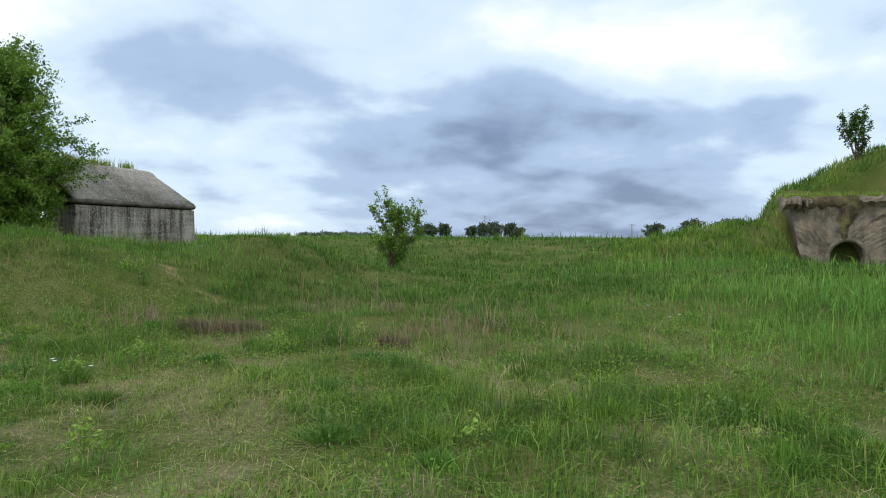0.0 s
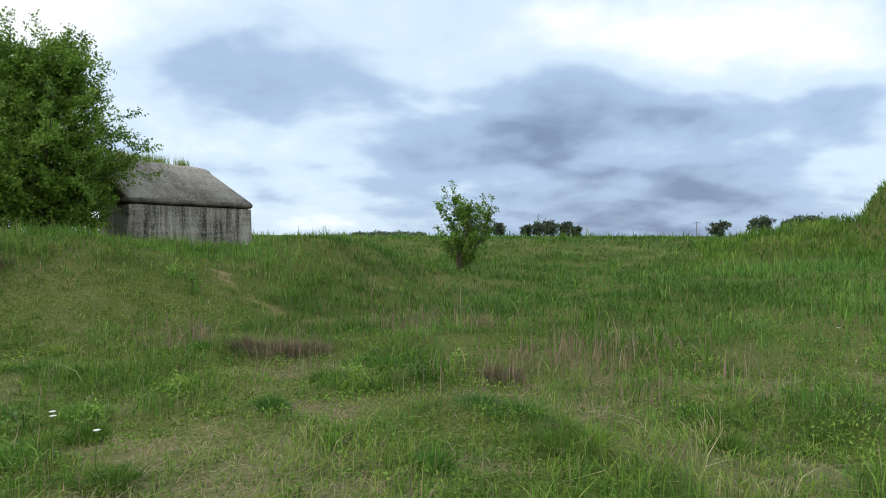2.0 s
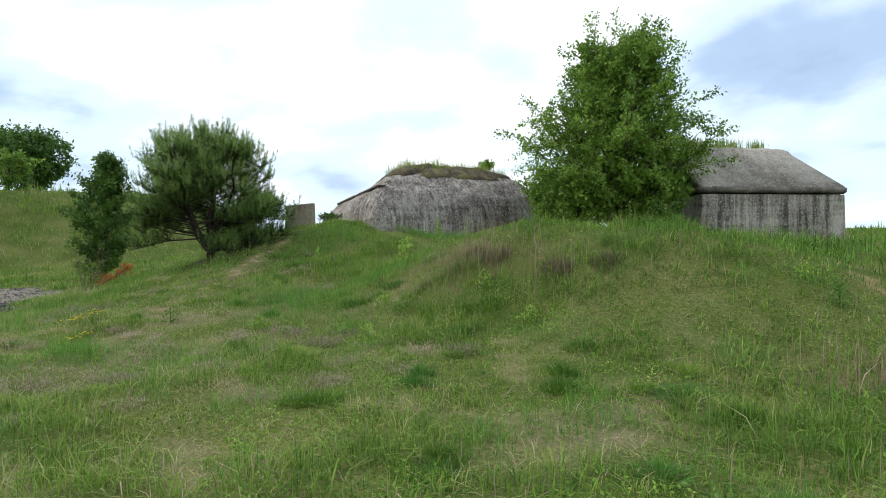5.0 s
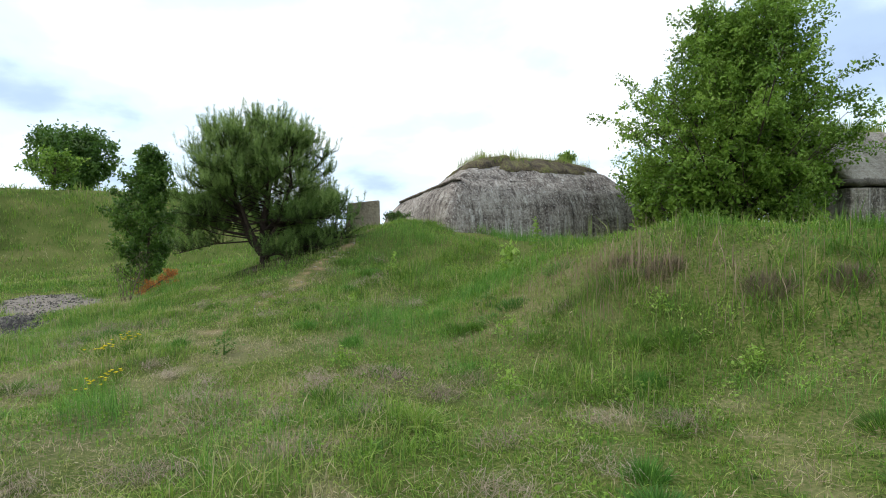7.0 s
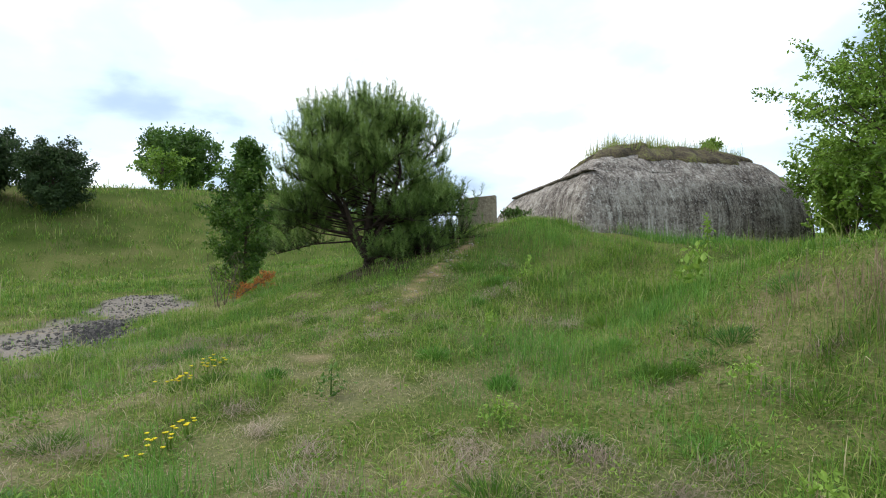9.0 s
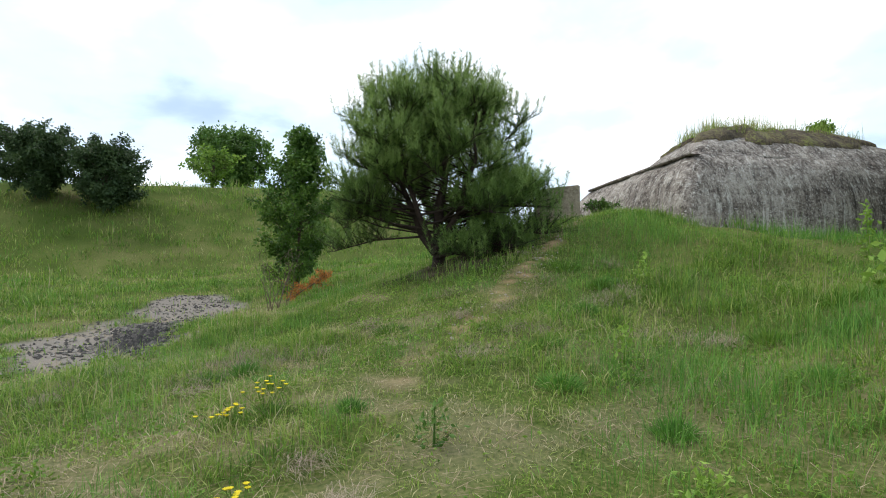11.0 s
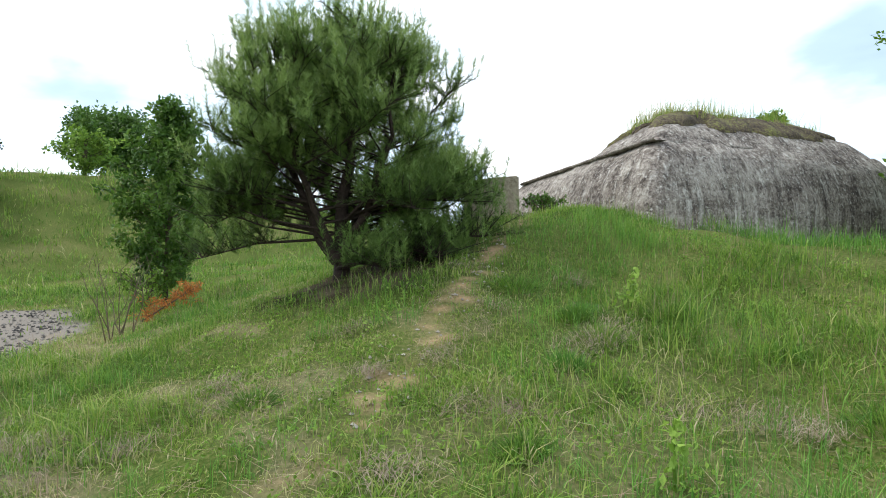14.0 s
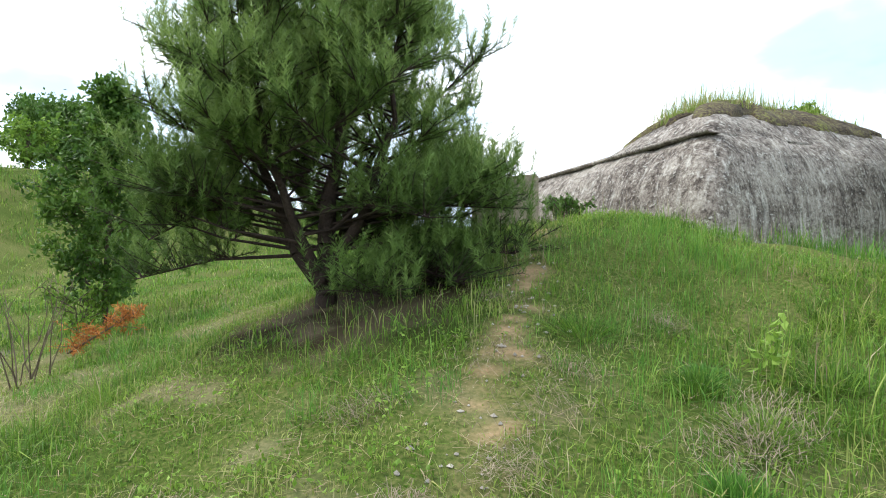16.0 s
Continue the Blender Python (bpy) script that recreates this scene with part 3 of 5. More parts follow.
def shelter():
    """The shelter front with its arched mouth, ledge and tunnel, in its own frame: x along the front, y into the mound."""
    base = thing("shelter", 0, 0, 0, "crumbling plastered shelter front with an arched tunnel mouth", "bunker")
    ang = math.degrees(math.atan2(RB_ALONG[1], RB_ALONG[0]))
    base.matrix_world = pose(RB[0], RB[1], -0.15, 0, 0, ang)
    cx, r, spring, top, wide = 2.7, 0.80, 0.80, 3.85, 9.5
    arch = [(cx - r, -0.8), (cx - r, spring)] + [(cx - r * math.cos(a), spring + r * math.sin(a)) for a in np.linspace(0.2, math.pi - 0.2, 11)] + [(cx + r, spring), (cx + r, -0.8)]
    n = len(arch)
    outer = [(1.0, -0.8), (0.4, 1.6)] + [(wide * k / 10, top) for k in range(0, 11)] + [(wide, 1.6), (wide, -0.8)]
    bm = bmesh.new()
    sheets = []
    for depth in (0.0, 1.5):
        a, o = [bm.verts.new((x, depth, z)) for x, z in arch], [bm.verts.new((x, depth, z)) for x, z in outer]
        sheets.append((a, o))
        for i in range(n - 1):
            bm.faces.new((a[i], o[i], o[i + 1], a[i + 1]))
    (a0, o0), (a1, o1) = sheets
    for i in range(n - 1):
        bm.faces.new((a0[i], a0[i + 1], a1[i + 1], a1[i]))
        bm.faces.new((o0[i], o1[i], o1[i + 1], o0[i + 1]))
    bmesh.ops.recalc_face_normals(bm, faces=bm.faces)
    bmesh.ops.triangulate(bm, faces=bm.faces[:])
    bmesh.ops.subdivide_edges(bm, edges=bm.edges[:], cuts=7, use_grid_fill=True)
    for v in bm.verts:
        if v.co.y < 0.1:
            # plaster spalls away in slabs, deeper towards the gully
            v.co.y += 0.16 * noise.noise(v.co * 0.9) + 0.22 * max(0.0, noise.noise(v.co * 1.7 + Vector((4, 0, 0)))) - 0.05
            v.co.x += 0.10 * noise.noise(v.co * 1.3 + Vector((0, 9, 0)))
    part("front_wall", roughen(bm, 0.04, 4.5), BUFF, base, smooth=False)
    # raised rim of the arch
    bm = bmesh.new()
    rows = []
    for rr, d in ((r, -0.02), (r, -0.14), (r + 0.2, -0.14), (r + 0.2, -0.02)):
        rows.append([bm.verts.new((cx - rr, d, -0.8))] + [bm.verts.new((cx - rr * math.cos(a), d, spring + rr * math.sin(a))) for a in np.linspace(0, math.pi, 15)] + [bm.verts.new((cx + rr, d, -0.8))])
    for a, b in zip(rows, rows[1:]):
        for i in range(len(a) - 1):
            bm.faces.new((a[i], a[i + 1], b[i + 1], b[i]))
    part("arch_rim", bm, DARKBAND, base, "dark rim round the tunnel mouth")
    # added dark sheet across the arch, in place of the unlit depth behind
    bm = bmesh.new()
    bm.faces.new([bm.verts.new((x, 1.25, z)) for x, z in arch])
    part("tunnel_dark_sheet", bm, SOIL, base, "dark sheet standing in for the unlit tunnel")
    # eroded gully with soil running down from the gap in the ledge
    bm = bmesh.new()
    rows = []
    for k in range(25):
        f = k / 24
        u, z = 3.1 - 0.75 * math.sin(f * 1.5) + 0.2 * f * f, 3.95 - 2.3 * f
        w = 0.5 - 0.36 * f + 0.14 * noise.noise((u * 3, z * 3, 2.0))
        rows.append([bm.verts.new((u + s * w, -0.09 - 0.12 * (1 - abs(s)) + 0.09 * noise.noise((u * 4 + s, z * 4, 0)), z - 0.1 * s)) for s in (-1.0, -0.5, 0.0, 0.5, 1.0)])
    for a, c in zip(rows, rows[1:]):
        for i in range(4):
            bm.faces.new((a[i], a[i + 1], c[i + 1], c[i]))
    part("gully", bm, SOIL, base, "dark eroded gully in the plaster")
    # rough earth showing under the turf between the ledges
    bm = bmesh.new()
    rows = []
    for k in range(31):
        u = 0.9 + 2.4 * k / 30
        s = 1 + 0.6 * noise.noise((u * 2.5, 1, 0))
        rows.append([bm.verts.new((u, y + 0.05 * noise.noise((u * 5, z, 1)), z)) for y, z in ((-0.02, 3.85 - 0.5 * s), (-0.16, 3.7 - 0.2 * s), (-0.12, 3.9), (0.3, 4.0))])
    for a, c in zip(rows, rows[1:]):
        for i in range(3):
            bm.faces.new((a[i], a[i + 1], c[i + 1], c[i]))
    part("earth_edge", bm, SOIL, base, "dark earth under the turf")
    # broken ledge in two lengths
    for u0, u1, dz in ((-0.45, 1.0, 0.0), (3.2, 9.6, 0.05)):
        bm = bmesh.new()
        prof = ((-0.02, -0.55), (-0.22, -0.45), (-0.50, -0.28), (-0.42, -0.06), (-0.30, 0.06), (0.5, 0.12), (0.5, -0.5))
        rows = []
        for k in range(31):
            u = u0 + (u1 - u0) * k / 30
            s = (0.8 + 0.8 * noise.noise((u * 1.9, 0, 5)) + 0.55 * noise.noise((u * 6, 2, 5))) * (0.6 if k in (0, 30) else 1.0)
            rows.append([bm.verts.new((u, y * s if y < 0 else y, 3.85 + dz + z * s * 1.1 + 0.12 * noise.noise((u * 2, y, z)))) for y, z in prof])
        for a, b in zip(rows, rows[1:]):
            for i in range(len(prof)):
                bm.faces.new((a[i], a[(i + 1) % len(prof)], b[(i + 1) % len(prof)], b[i]))
        bm.faces.new(rows[0][::-1]), bm.faces.new(rows[-1])
        bmesh.ops.recalc_face_normals(bm, faces=bm.faces)
        part("ledge", roughen(bm, 0.10, 2.6), BUFF, base, "broken overhanging concrete ledge", smooth=False)


west_bunker()
north_bunker()
slab()
shelter()

# ---------------------------------------------------------------- plants: helpers


def tube(segments, sides=6):
    """Tapered tubes from (start, end, radius, radius) segments, as arrays."""
    vs, fs = [], []
    for a, b, ra, rb in segments:
        d = (b - a)
        if d.length < 1e-5:
            continue
        q = d.to_track_quat("Z", "Y")
        k0 = len(vs)
        for p, r in ((a, ra), (b, rb)):
            for i in range(sides):
                t = 2 * math.pi * i / sides
                vs.append(p + q @ Vector((r * math.cos(t), r * math.sin(t), 0)))
        for i in range(sides):
            j = (i + 1) % sides
            fs.append((k0 + i, k0 + j, k0 + sides + j, k0 + sides + i))
    return np.array([tuple(v) for v in vs]), np.array(fs)


def leaves(points, rng, size, spread, tone=None, droop=0.3, narrow=0.55):
    """Folded leaf pairs of triangles round each point."""
    n = len(points)
    c = points + rng.normal(0, spread, (n, 3))
    a = rng.normal(0, 1, (n, 3))
    a[:, 2] -= droop
    a /= np.linalg.norm(a, axis=1)[:, None]
    b = np.cross(a, rng.normal(0, 1, (n, 3)) + np.array((0, 0, 1.2)))
    b /= np.linalg.norm(b, axis=1)[:, None] + 1e-9
    nn = np.cross(a, b)
    s = (size * rng.uniform(0.6, 1.3, n))[:, None]
    v = np.stack([c, c + a * s * 0.5 + b * s * narrow * 0.5 + nn * s * 0.1, c + a * s, c + a * s * 0.5 - b * s * narrow * 0.5 + nn * s * 0.1], 1)
    i = np.arange(n)[:, None] * 4
    f = np.concatenate([i + np.array((0, 1, 2)), i + np.array((0, 2, 3))])
    tn = rng.uniform(0.2, 0.8, n) if tone is None else tone + rng.uniform(-0.18, 0.18, n)
    return v.reshape(-1, 3), f, np.repeat(tn, 4)


def broadleaf(name, x, y, tall, radius, label, seed, count, size, leaf=LEAF, low=0.1, limbs=26, peak=0.35, lean=(0, 0), trunk=0.12, category="tree", spread=0.16, z=None, stems=1, rise=0.9, group="", taper=1.3, apart=0.25):
    """A tree with a tapered trunk, rising limbs, twigs and clustered leaves; radius is the crown's widest, at the height share peak."""
    rng = np.random.default_rng(seed)
    z0 = float(height(x, y)) if z is None else z
    base = thing(name, x, y, z0 - 0.05, label, category, group)
    segs, spots, tones = [], [], []
    for s in range(stems):
        off = Vector((0, 0, 0)) if stems == 1 else Vector((rng.normal(0, apart) * radius, rng.normal(0, apart) * radius, 0))
        top = Vector((lean[0], lean[1], tall * (1 if s == 0 else rng.uniform(0.75, 0.95)))) + off * 1.2
        pts = [Vector((0, 0, 0)).lerp(top, k / 8) + Vector((rng.normal(0, 0.02) * tall * k / 8, rng.normal(0, 0.02) * tall * k / 8, 0)) for k in range(9)]
        for k in range(8):
            segs.append((pts[k], pts[k + 1], trunk * (1 - k / 8.5), trunk * (1 - (k + 1) / 8.5)))
        for i in range(limbs // stems):
            h = low + (1 - low) * (i + rng.uniform(0, 1)) / (limbs / stems) * 0.95
            k = min(7, int(h * 8))
            a = pts[k].lerp(pts[k + 1], h * 8 - k)
            prof = (1 - max(0, (h - peak) / (1 - peak)) ** taper) if h > peak else 0.65 + 0.35 * (h - low) / max(1e-3, peak - low)
            r = radius * prof * rng.uniform(0.7, 1.12) + 0.08
            th = i * 2.399 + rng.uniform(-0.4, 0.4)
            end = a + Vector((math.cos(th) * r, math.sin(th) * r, r * rise * rng.uniform(0.4, 1.0)))
            mid = a.lerp(end, 0.5) + Vector((0, 0, -0.06 * r))
            rad = max(0.012, trunk * 0.35 * (1 - h * 0.7))
            segs += [(a, mid, rad, rad * 0.65), (mid, end, rad * 0.65, 0.006)]
            for j in range(7):
                f = 0.25 + 0.75 * (j + rng.uniform(0, 1)) / 7
                p = a.lerp(mid, f * 2) if f < 0.5 else mid.lerp(end, f * 2 - 1)
                d = Vector(rng.normal(0, 1, 3)) + Vector((math.cos(th), math.sin(th), 0.7)) * 0.8
                e = p + d.normalized() * radius * rng.uniform(0.18, 0.36)
                segs.append((p, e, 0.008, 0.003))
                m = max(2, int(count / (limbs * 7)))
                ks = rng.uniform(0.2, 1.1, m)
                spots.append(np.array(p) + np.outer(ks, np.array(e - p)))
                tones.append(np.full(m, rng.uniform(0.3, 0.7) + 0.10 * (j / 7 - 0.5)))
    v, f = tube(segs, 5)
    mesh_object("trunk", v, f, BARK, smooth=True, parent=base)
    v, f, t = leaves(np.concatenate(spots), rng, size, spread * radius * 0.4, np.concatenate(tones))
    mesh_object("crown", v, f, leaf, {"tone": t}, parent=base)
    return base


def pine(x, y, tall, seed):
    rng = np.random.default_rng(seed)
    base = thing("pine_tree", x, y, float(height(x, y)) - 0.05, "bushy dark green pine with low spreading limbs", "tree")
    segs, shoots = [], []
    # several leaders from a low fork
    leaders = [(Vector((0, 0, -0.15)), Vector((0.1, 0.2, tall)), 0.135), (Vector((0.02, 0.02, 0.35)), Vector((0.75, 0.6, tall * 0.88)), 0.08), (Vector((-0.02, -0.02, 0.3)), Vector((-0.62, -0.65, tall * 0.88)), 0.085),
               (Vector((0.01, -0.02, 0.4)), Vector((0.35, -0.75, tall * 0.85)), 0.065), (Vector((0, 0.02, 0.45)), Vector((-0.2, 0.9, tall * 0.84)), 0.06)]
    for li, (a, b, r) in enumerate(leaders):
        pts = []
        for k in range(9):
            p = a.lerp(b, k / 8)
            bow = math.sin(math.pi * k / 8)
            p += Vector((b.x, b.y, 0)) * 0.30 * bow + Vector((rng.normal(0, 0.04), rng.normal(0, 0.04), 0))
            pts.append(p)
        for k in range(8):
            segs.append((pts[k], pts[k + 1], r * (1 - k / 8.6), r * (1 - (k + 1) / 8.6)))
        for i in range(34):
            h = 0.20 + 0.78 * (i + rng.uniform(0, 1)) / 34 if li == 0 else 0.10 + 0.88 * (i + rng.uniform(0, 1)) / 34
            k = min(7, int(h * 8))
            p = pts[k].lerp(pts[k + 1], h * 8 - k)
            hz = p.z / tall
            reach = float(np.interp(hz, (0.0, 0.16, 0.36, 0.6, 0.8, 1.0), (1.4, 1.80, 1.75, 1.48, 1.00, 0.15))) * rng.uniform(0.75, 1.08)
            th = rng.uniform(0, 2 * math.pi)
            if hz < 0.36 and math.cos(th - 5.9) > 0.5:
                th += math.pi * rng.choice((0.55, -0.55))
            out = Vector((math.cos(th), math.sin(th), 0))
            axis_off = Vector((p.x, p.y, 0))
            room = max(0.25, reach - max(0.0, axis_off.dot(out)))
            up = 0.14 + 0.60 * hz
            e = p + out * room + Vector((0, 0, room * up))
            mid = p.lerp(e, 0.5) - Vector((0, 0, 0.05 * room))
            segs += [(p, mid, 0.020 * (1.2 - hz), 0.013 * (1.2 - hz)), (mid, e, 0.013 * (1.2 - hz), 0.005)]
            for j in range(int(10 + 10 * room)):
                f = rng.uniform(0.42, 1.0)
                q = p.lerp(mid, f * 2) if f < 0.5 else mid.lerp(e, f * 2 - 1)
                d = out * rng.uniform(0.1, 1.0) + Vector((rng.normal(0, 0.55), rng.normal(0, 0.55), rng.uniform(0.15, 0.9)))
                s = q + d.normalized() * rng.uniform(0.14, 0.38)
                segs.append((q, s, 0.006, 0.004))
                tip = s + (d.normalized() * 0.35 + Vector((0, 0, 1))).normalized() * rng.uniform(0.18, 0.36)
                shoots.append((q.lerp(s, 0.3), s, 0.38))
                shoots.append((s, tip, 0.9 if rng.uniform() < 0.5 else 0.62))
    # long low limbs reaching over the grass
    for th, ln, zz, rise in ((3.95, 2.2, 0.62, -0.14), (0.9, 2.1, 0.70, -0.02), (1.25, 2.2, 0.9, 0.10), (1.6, 1.9, 0.45, 0.02), (0.55, 1.7, 0.35, 0.02), (2.6, 1.7, 0.8, 0.05), (0.7, 1.8, 0.95, 0.10), (1.0, 1.9, 1.15, 0.05), (1.45, 1.8, 1.05, 0.12), (0.35, 1.5, 0.9, 0.08), (1.1, 1.9, 0.25, 0.06), (0.8, 1.5, 0.2, 0.02), (4.6, 1.5, 1.0, 0.15), (2.0, 1.7, 0.4, 0.08), (4.35, 1.7, 1.15, -0.22), (0.2, 1.1, 0.22, 0.05)):
        out = Vector((math.cos(th), math.sin(th), 0))
        p, e = Vector((0, 0, zz)) + out * zz * 0.25, Vector((0, 0, zz)) + out * ln + Vector((0, 0, ln * rise))
        mid = p.lerp(e, 0.5) + Vector((rng.normal(0, 0.12), rng.normal(0, 0.12), 0.16 + rng.normal(0, 0.09)))
        segs += [(p, mid, 0.024, 0.016), (mid, e, 0.016, 0.005)]
        for j in range(64):
            f = rng.uniform(0.38, 1.0)
            q = p.lerp(mid, f * 2) if f < 0.5 else mid.lerp(e, f * 2 - 1)
            s = q + (out * rng.uniform(0.0, 0.30) + Vector((rng.normal(0, 0.20), rng.normal(0, 0.20), rng.uniform(-0.02, 0.38))))
            segs.append((q, s, 0.006, 0.004))
            shoots.append((q.lerp(s, 0.3), s, 0.22))
            shoots.append((s, s + Vector((rng.normal(0, 0.06), rng.normal(0, 0.06), 0.24)), 0.5))
    v, f = tube(segs, 5)
    mesh_object("trunk", v, f, PINEBARK, smooth=True, parent=base)
    a = np.array([tuple(s[0]) for s in shoots])
    b = np.array([tuple(s[1]) for s in shoots])
    tn = np.array([s[2] for s in shoots])
    per = 48
    k = rng.uniform(0, 1.0, (len(a), per, 1))
    root = a[:, None] + (b - a)[:, None] * k
    ax = (b - a) / (np.linalg.norm(b - a, axis=1)[:, None] + 1e-9)
    d = rng.normal(0, 1, (len(a), per, 3))
    d -= (d * ax[:, None]).sum(-1, keepdims=True) * ax[:, None]
    d /= np.linalg.norm(d, axis=-1, keepdims=True) + 1e-9
    d = d * 0.75 + ax[:, None] * 0.75 + rng.normal(0, 0.18, d.shape)
    ln = rng.uniform(0.055, 0.105, (len(a), per, 1))
    side = np.cross(d, rng.normal(0, 1, d.shape))
    side /= np.linalg.norm(side, axis=-1, keepdims=True) + 1e-9
    tri = np.stack([root + side * 0.0038, root - side * 0.0038, root + d * ln], 2).reshape(-1, 3)
    tone = np.repeat(tn + rng.uniform(-0.12, 0.12, len(a)), per * 3)
    mesh_object("needles", tri, np.arange(len(tri)).reshape(-1, 3), NEEDLE, {"tone": tone}, parent=base)


# ---------------------------------------------------------------- trees and shrubs
broadleaf("broadleaf_tree", -14.65, 19.4, 6.4, 3.0, "tall leafy green tree growing against the bunker wall", 11, 90000, 0.10, low=0.04, limbs=140, peak=0.18, lean=(0.45, 0.0), trunk=0.13, stems=4, rise=0.95, taper=0.70, apart=0.12, spread=0.06)
broadleaf("young_fruit_tree", -2.2, 24.6, 2.75, 0.85, "small bushy young fruit tree in the open meadow", 5, 6500, 0.105, low=0.03, limbs=40, peak=0.5, lean=(0.5, 0.0), trunk=0.05, stems=5, rise=1.9, apart=0.32)
pine(-20.6, 8.95, 3.45, 21)
broadleaf("young_maple", -27.2, 7.45, 4.5, 1.0, "slim upright young maple with dark leaves", 8, 15000, 0.115, leaf=MAPLELEAF, low=0.10, limbs=48, peak=0.40, lean=(0.1, 0.1), trunk=0.06, rise=1.25, taper=1.0, spread=0.18)
broadleaf("hilltop_tree", -66.0, 8.0, 5.6, 3.3, "rounded green tree behind the grassy hill", 31, 14000, 0.34, leaf=DARKLEAF, low=0.1, limbs=40, peak=0.5, trunk=0.2, stems=3)
for i, (bx, by, s) in enumerate(((-46.7, 0.6, 1.0), (-48.2, -2.9, 1.0))):
    broadleaf("round_bush", bx, by, 3.7 * s, 1.95, "dense dark rounded bush on the hillside", 40 + i, 28000, 0.17, leaf=DUSKLEAF, low=0.04, limbs=44, peak=0.5, trunk=0.12, category="bush", stems=3, group="bushes on the hill")
broadleaf("light_bush", -54.0, 6.0, 2.6, 1.6, "pale green bush on the crest of the hill", 44, 2600, 0.24, low=0.05, limbs=24, peak=0.45, category="bush", stems=3)
ux, uy = RB + RB_ALONG * 4.2 + RB_IN * 3.6
broadleaf("young_poplar", float(ux), float(uy), 2.9, 0.62, "slender young poplar on top of the grassy mound", 51, 2600, 0.15, leaf=DARKLEAF, low=0.01, limbs=32, peak=0.35, rise=3.2, trunk=0.035, stems=6, taper=1.2, apart=0.5)

for i, (bx, by, tall, wide) in enumerate(((-13.9, 18.9, 2.4, 1.1), (-16.4, 18.8, 2.5, 1.2), (-15.1, 18.1, 2.1, 1.1), (-13.3, 19.5, 2.8, 1.0), (-17.2, 20.0, 2.9, 1.1))):
    broadleaf("leafy_sucker", bx, by, tall, wide, "dense leafy suckers round the tall tree's foot", 55 + i, 5200, 0.13, low=0.02, limbs=34, peak=0.35, trunk=0.03, category="bush", stems=4, rise=1.0, group="suckers")

# distant trees along the horizon
rng = np.random.default_rng(77)
for i, (bear, dist, tall) in enumerate(((-1.2, 190, 5.5), (0.2, 195, 6.0), (-2.2, 185, 4.5), (2.6, 200, 5.0), (3.6, 205, 6.2), (4.8, 190, 6.6), (6.2, 195, 6.4), (7.1, 190, 4.0), (18.9, 180, 5.6), (22.0, 175, 7.2), (24.6, 180, 7.2), (25.4, 178, 7.4), (26.4, 170, 7.0))):
    tx, ty = dist * math.sin(radians(bear)), dist * math.cos(radians(bear))
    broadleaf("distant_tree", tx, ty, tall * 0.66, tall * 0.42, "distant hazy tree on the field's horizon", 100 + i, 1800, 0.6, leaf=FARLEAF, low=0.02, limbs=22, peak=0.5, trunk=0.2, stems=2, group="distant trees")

# far woods along the horizon, masts
def far_woods():
    rng = np.random.default_rng(9)
    b = np.radians(rng.uniform(-13.5, -6.5, 2600))
    d = rng.uniform(560, 640, 2600)
    crest = 4.0 * (0.55 + 0.45 * np.sin((np.degrees(b) + 13.5) / 7.0 * math.pi)) * (0.85 + 0.15 * np.sin(b * 190))
    x, y = d * np.sin(b), d * np.cos(b)
    pts = np.stack([x, y, height(x, y) - 0.3 + crest * rng.uniform(0, 1, 2600) ** 0.7], -1)
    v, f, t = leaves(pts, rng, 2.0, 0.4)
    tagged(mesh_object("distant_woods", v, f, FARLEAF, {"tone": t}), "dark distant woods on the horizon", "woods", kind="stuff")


far_woods()


def mast(name, bear, dist, tall, wide, label):
    x, y = dist * math.sin(radians(bear)), dist * math.cos(radians(bear))
    z = float(height(x, y))
    base = thing(name, x, y, z - 0.1, label, "mast")
    seg = []
    if wide < 0.5:
        seg = [(Vector((0, 0, 0)), Vector((0, 0, tall)), wide, wide * 0.7), (Vector((-0.8, 0, tall * 0.93)), Vector((0.8, 0, tall * 0.93)), wide * 0.5, wide * 0.5)]
    else:
        for sxx in (-1, 1):
            for syy in (-1, 1):
                seg.append((Vector((sxx * wide, syy * wide, 0)), Vector((sxx * 0.15, syy * 0.15, tall)), 0.09, 0.06))
        for k in range(6):
            h0, h1 = tall * k / 6, tall * (k + 1) / 6
            w0, w1 = wide * (1 - k / 6) + 0.15, wide * (1 - (k + 1) / 6) + 0.15
            for syy in (-1, 1):
                seg += [(Vector((-w0, syy * w0, h0)), Vector((w1, syy * w1, h1)), 0.05, 0.05), (Vector((w0, syy * w0, h0)), Vector((-w1, syy * w1, h1)), 0.05, 0.05)]
        for h in (0.72, 0.86):
            seg.append((Vector((-2.2, 0, tall * h)), Vector((2.2, 0, tall * h)), 0.07, 0.07))
    v, f = tube(seg, 4)
    mesh_object("frame", v, f, STEEL, parent=base)


mast("utility_pole", 17.2, 150, 3.6, 0.14, "thin wooden utility pole standing beyond the field")
mast("lattice_pylon", 3.9, 420, 15.0, 1.6, "grey lattice power pylon far across the fields")

# ---------------------------------------------------------------- grass
WALKED = ((0, -2), (-0.6, 1.5), (-1.1, 3.2), (-3.0, 3.7), (-6.6, 4.4), (-10.0, 4.9), (-14.4, 6.4), (-17.0, 8.8))
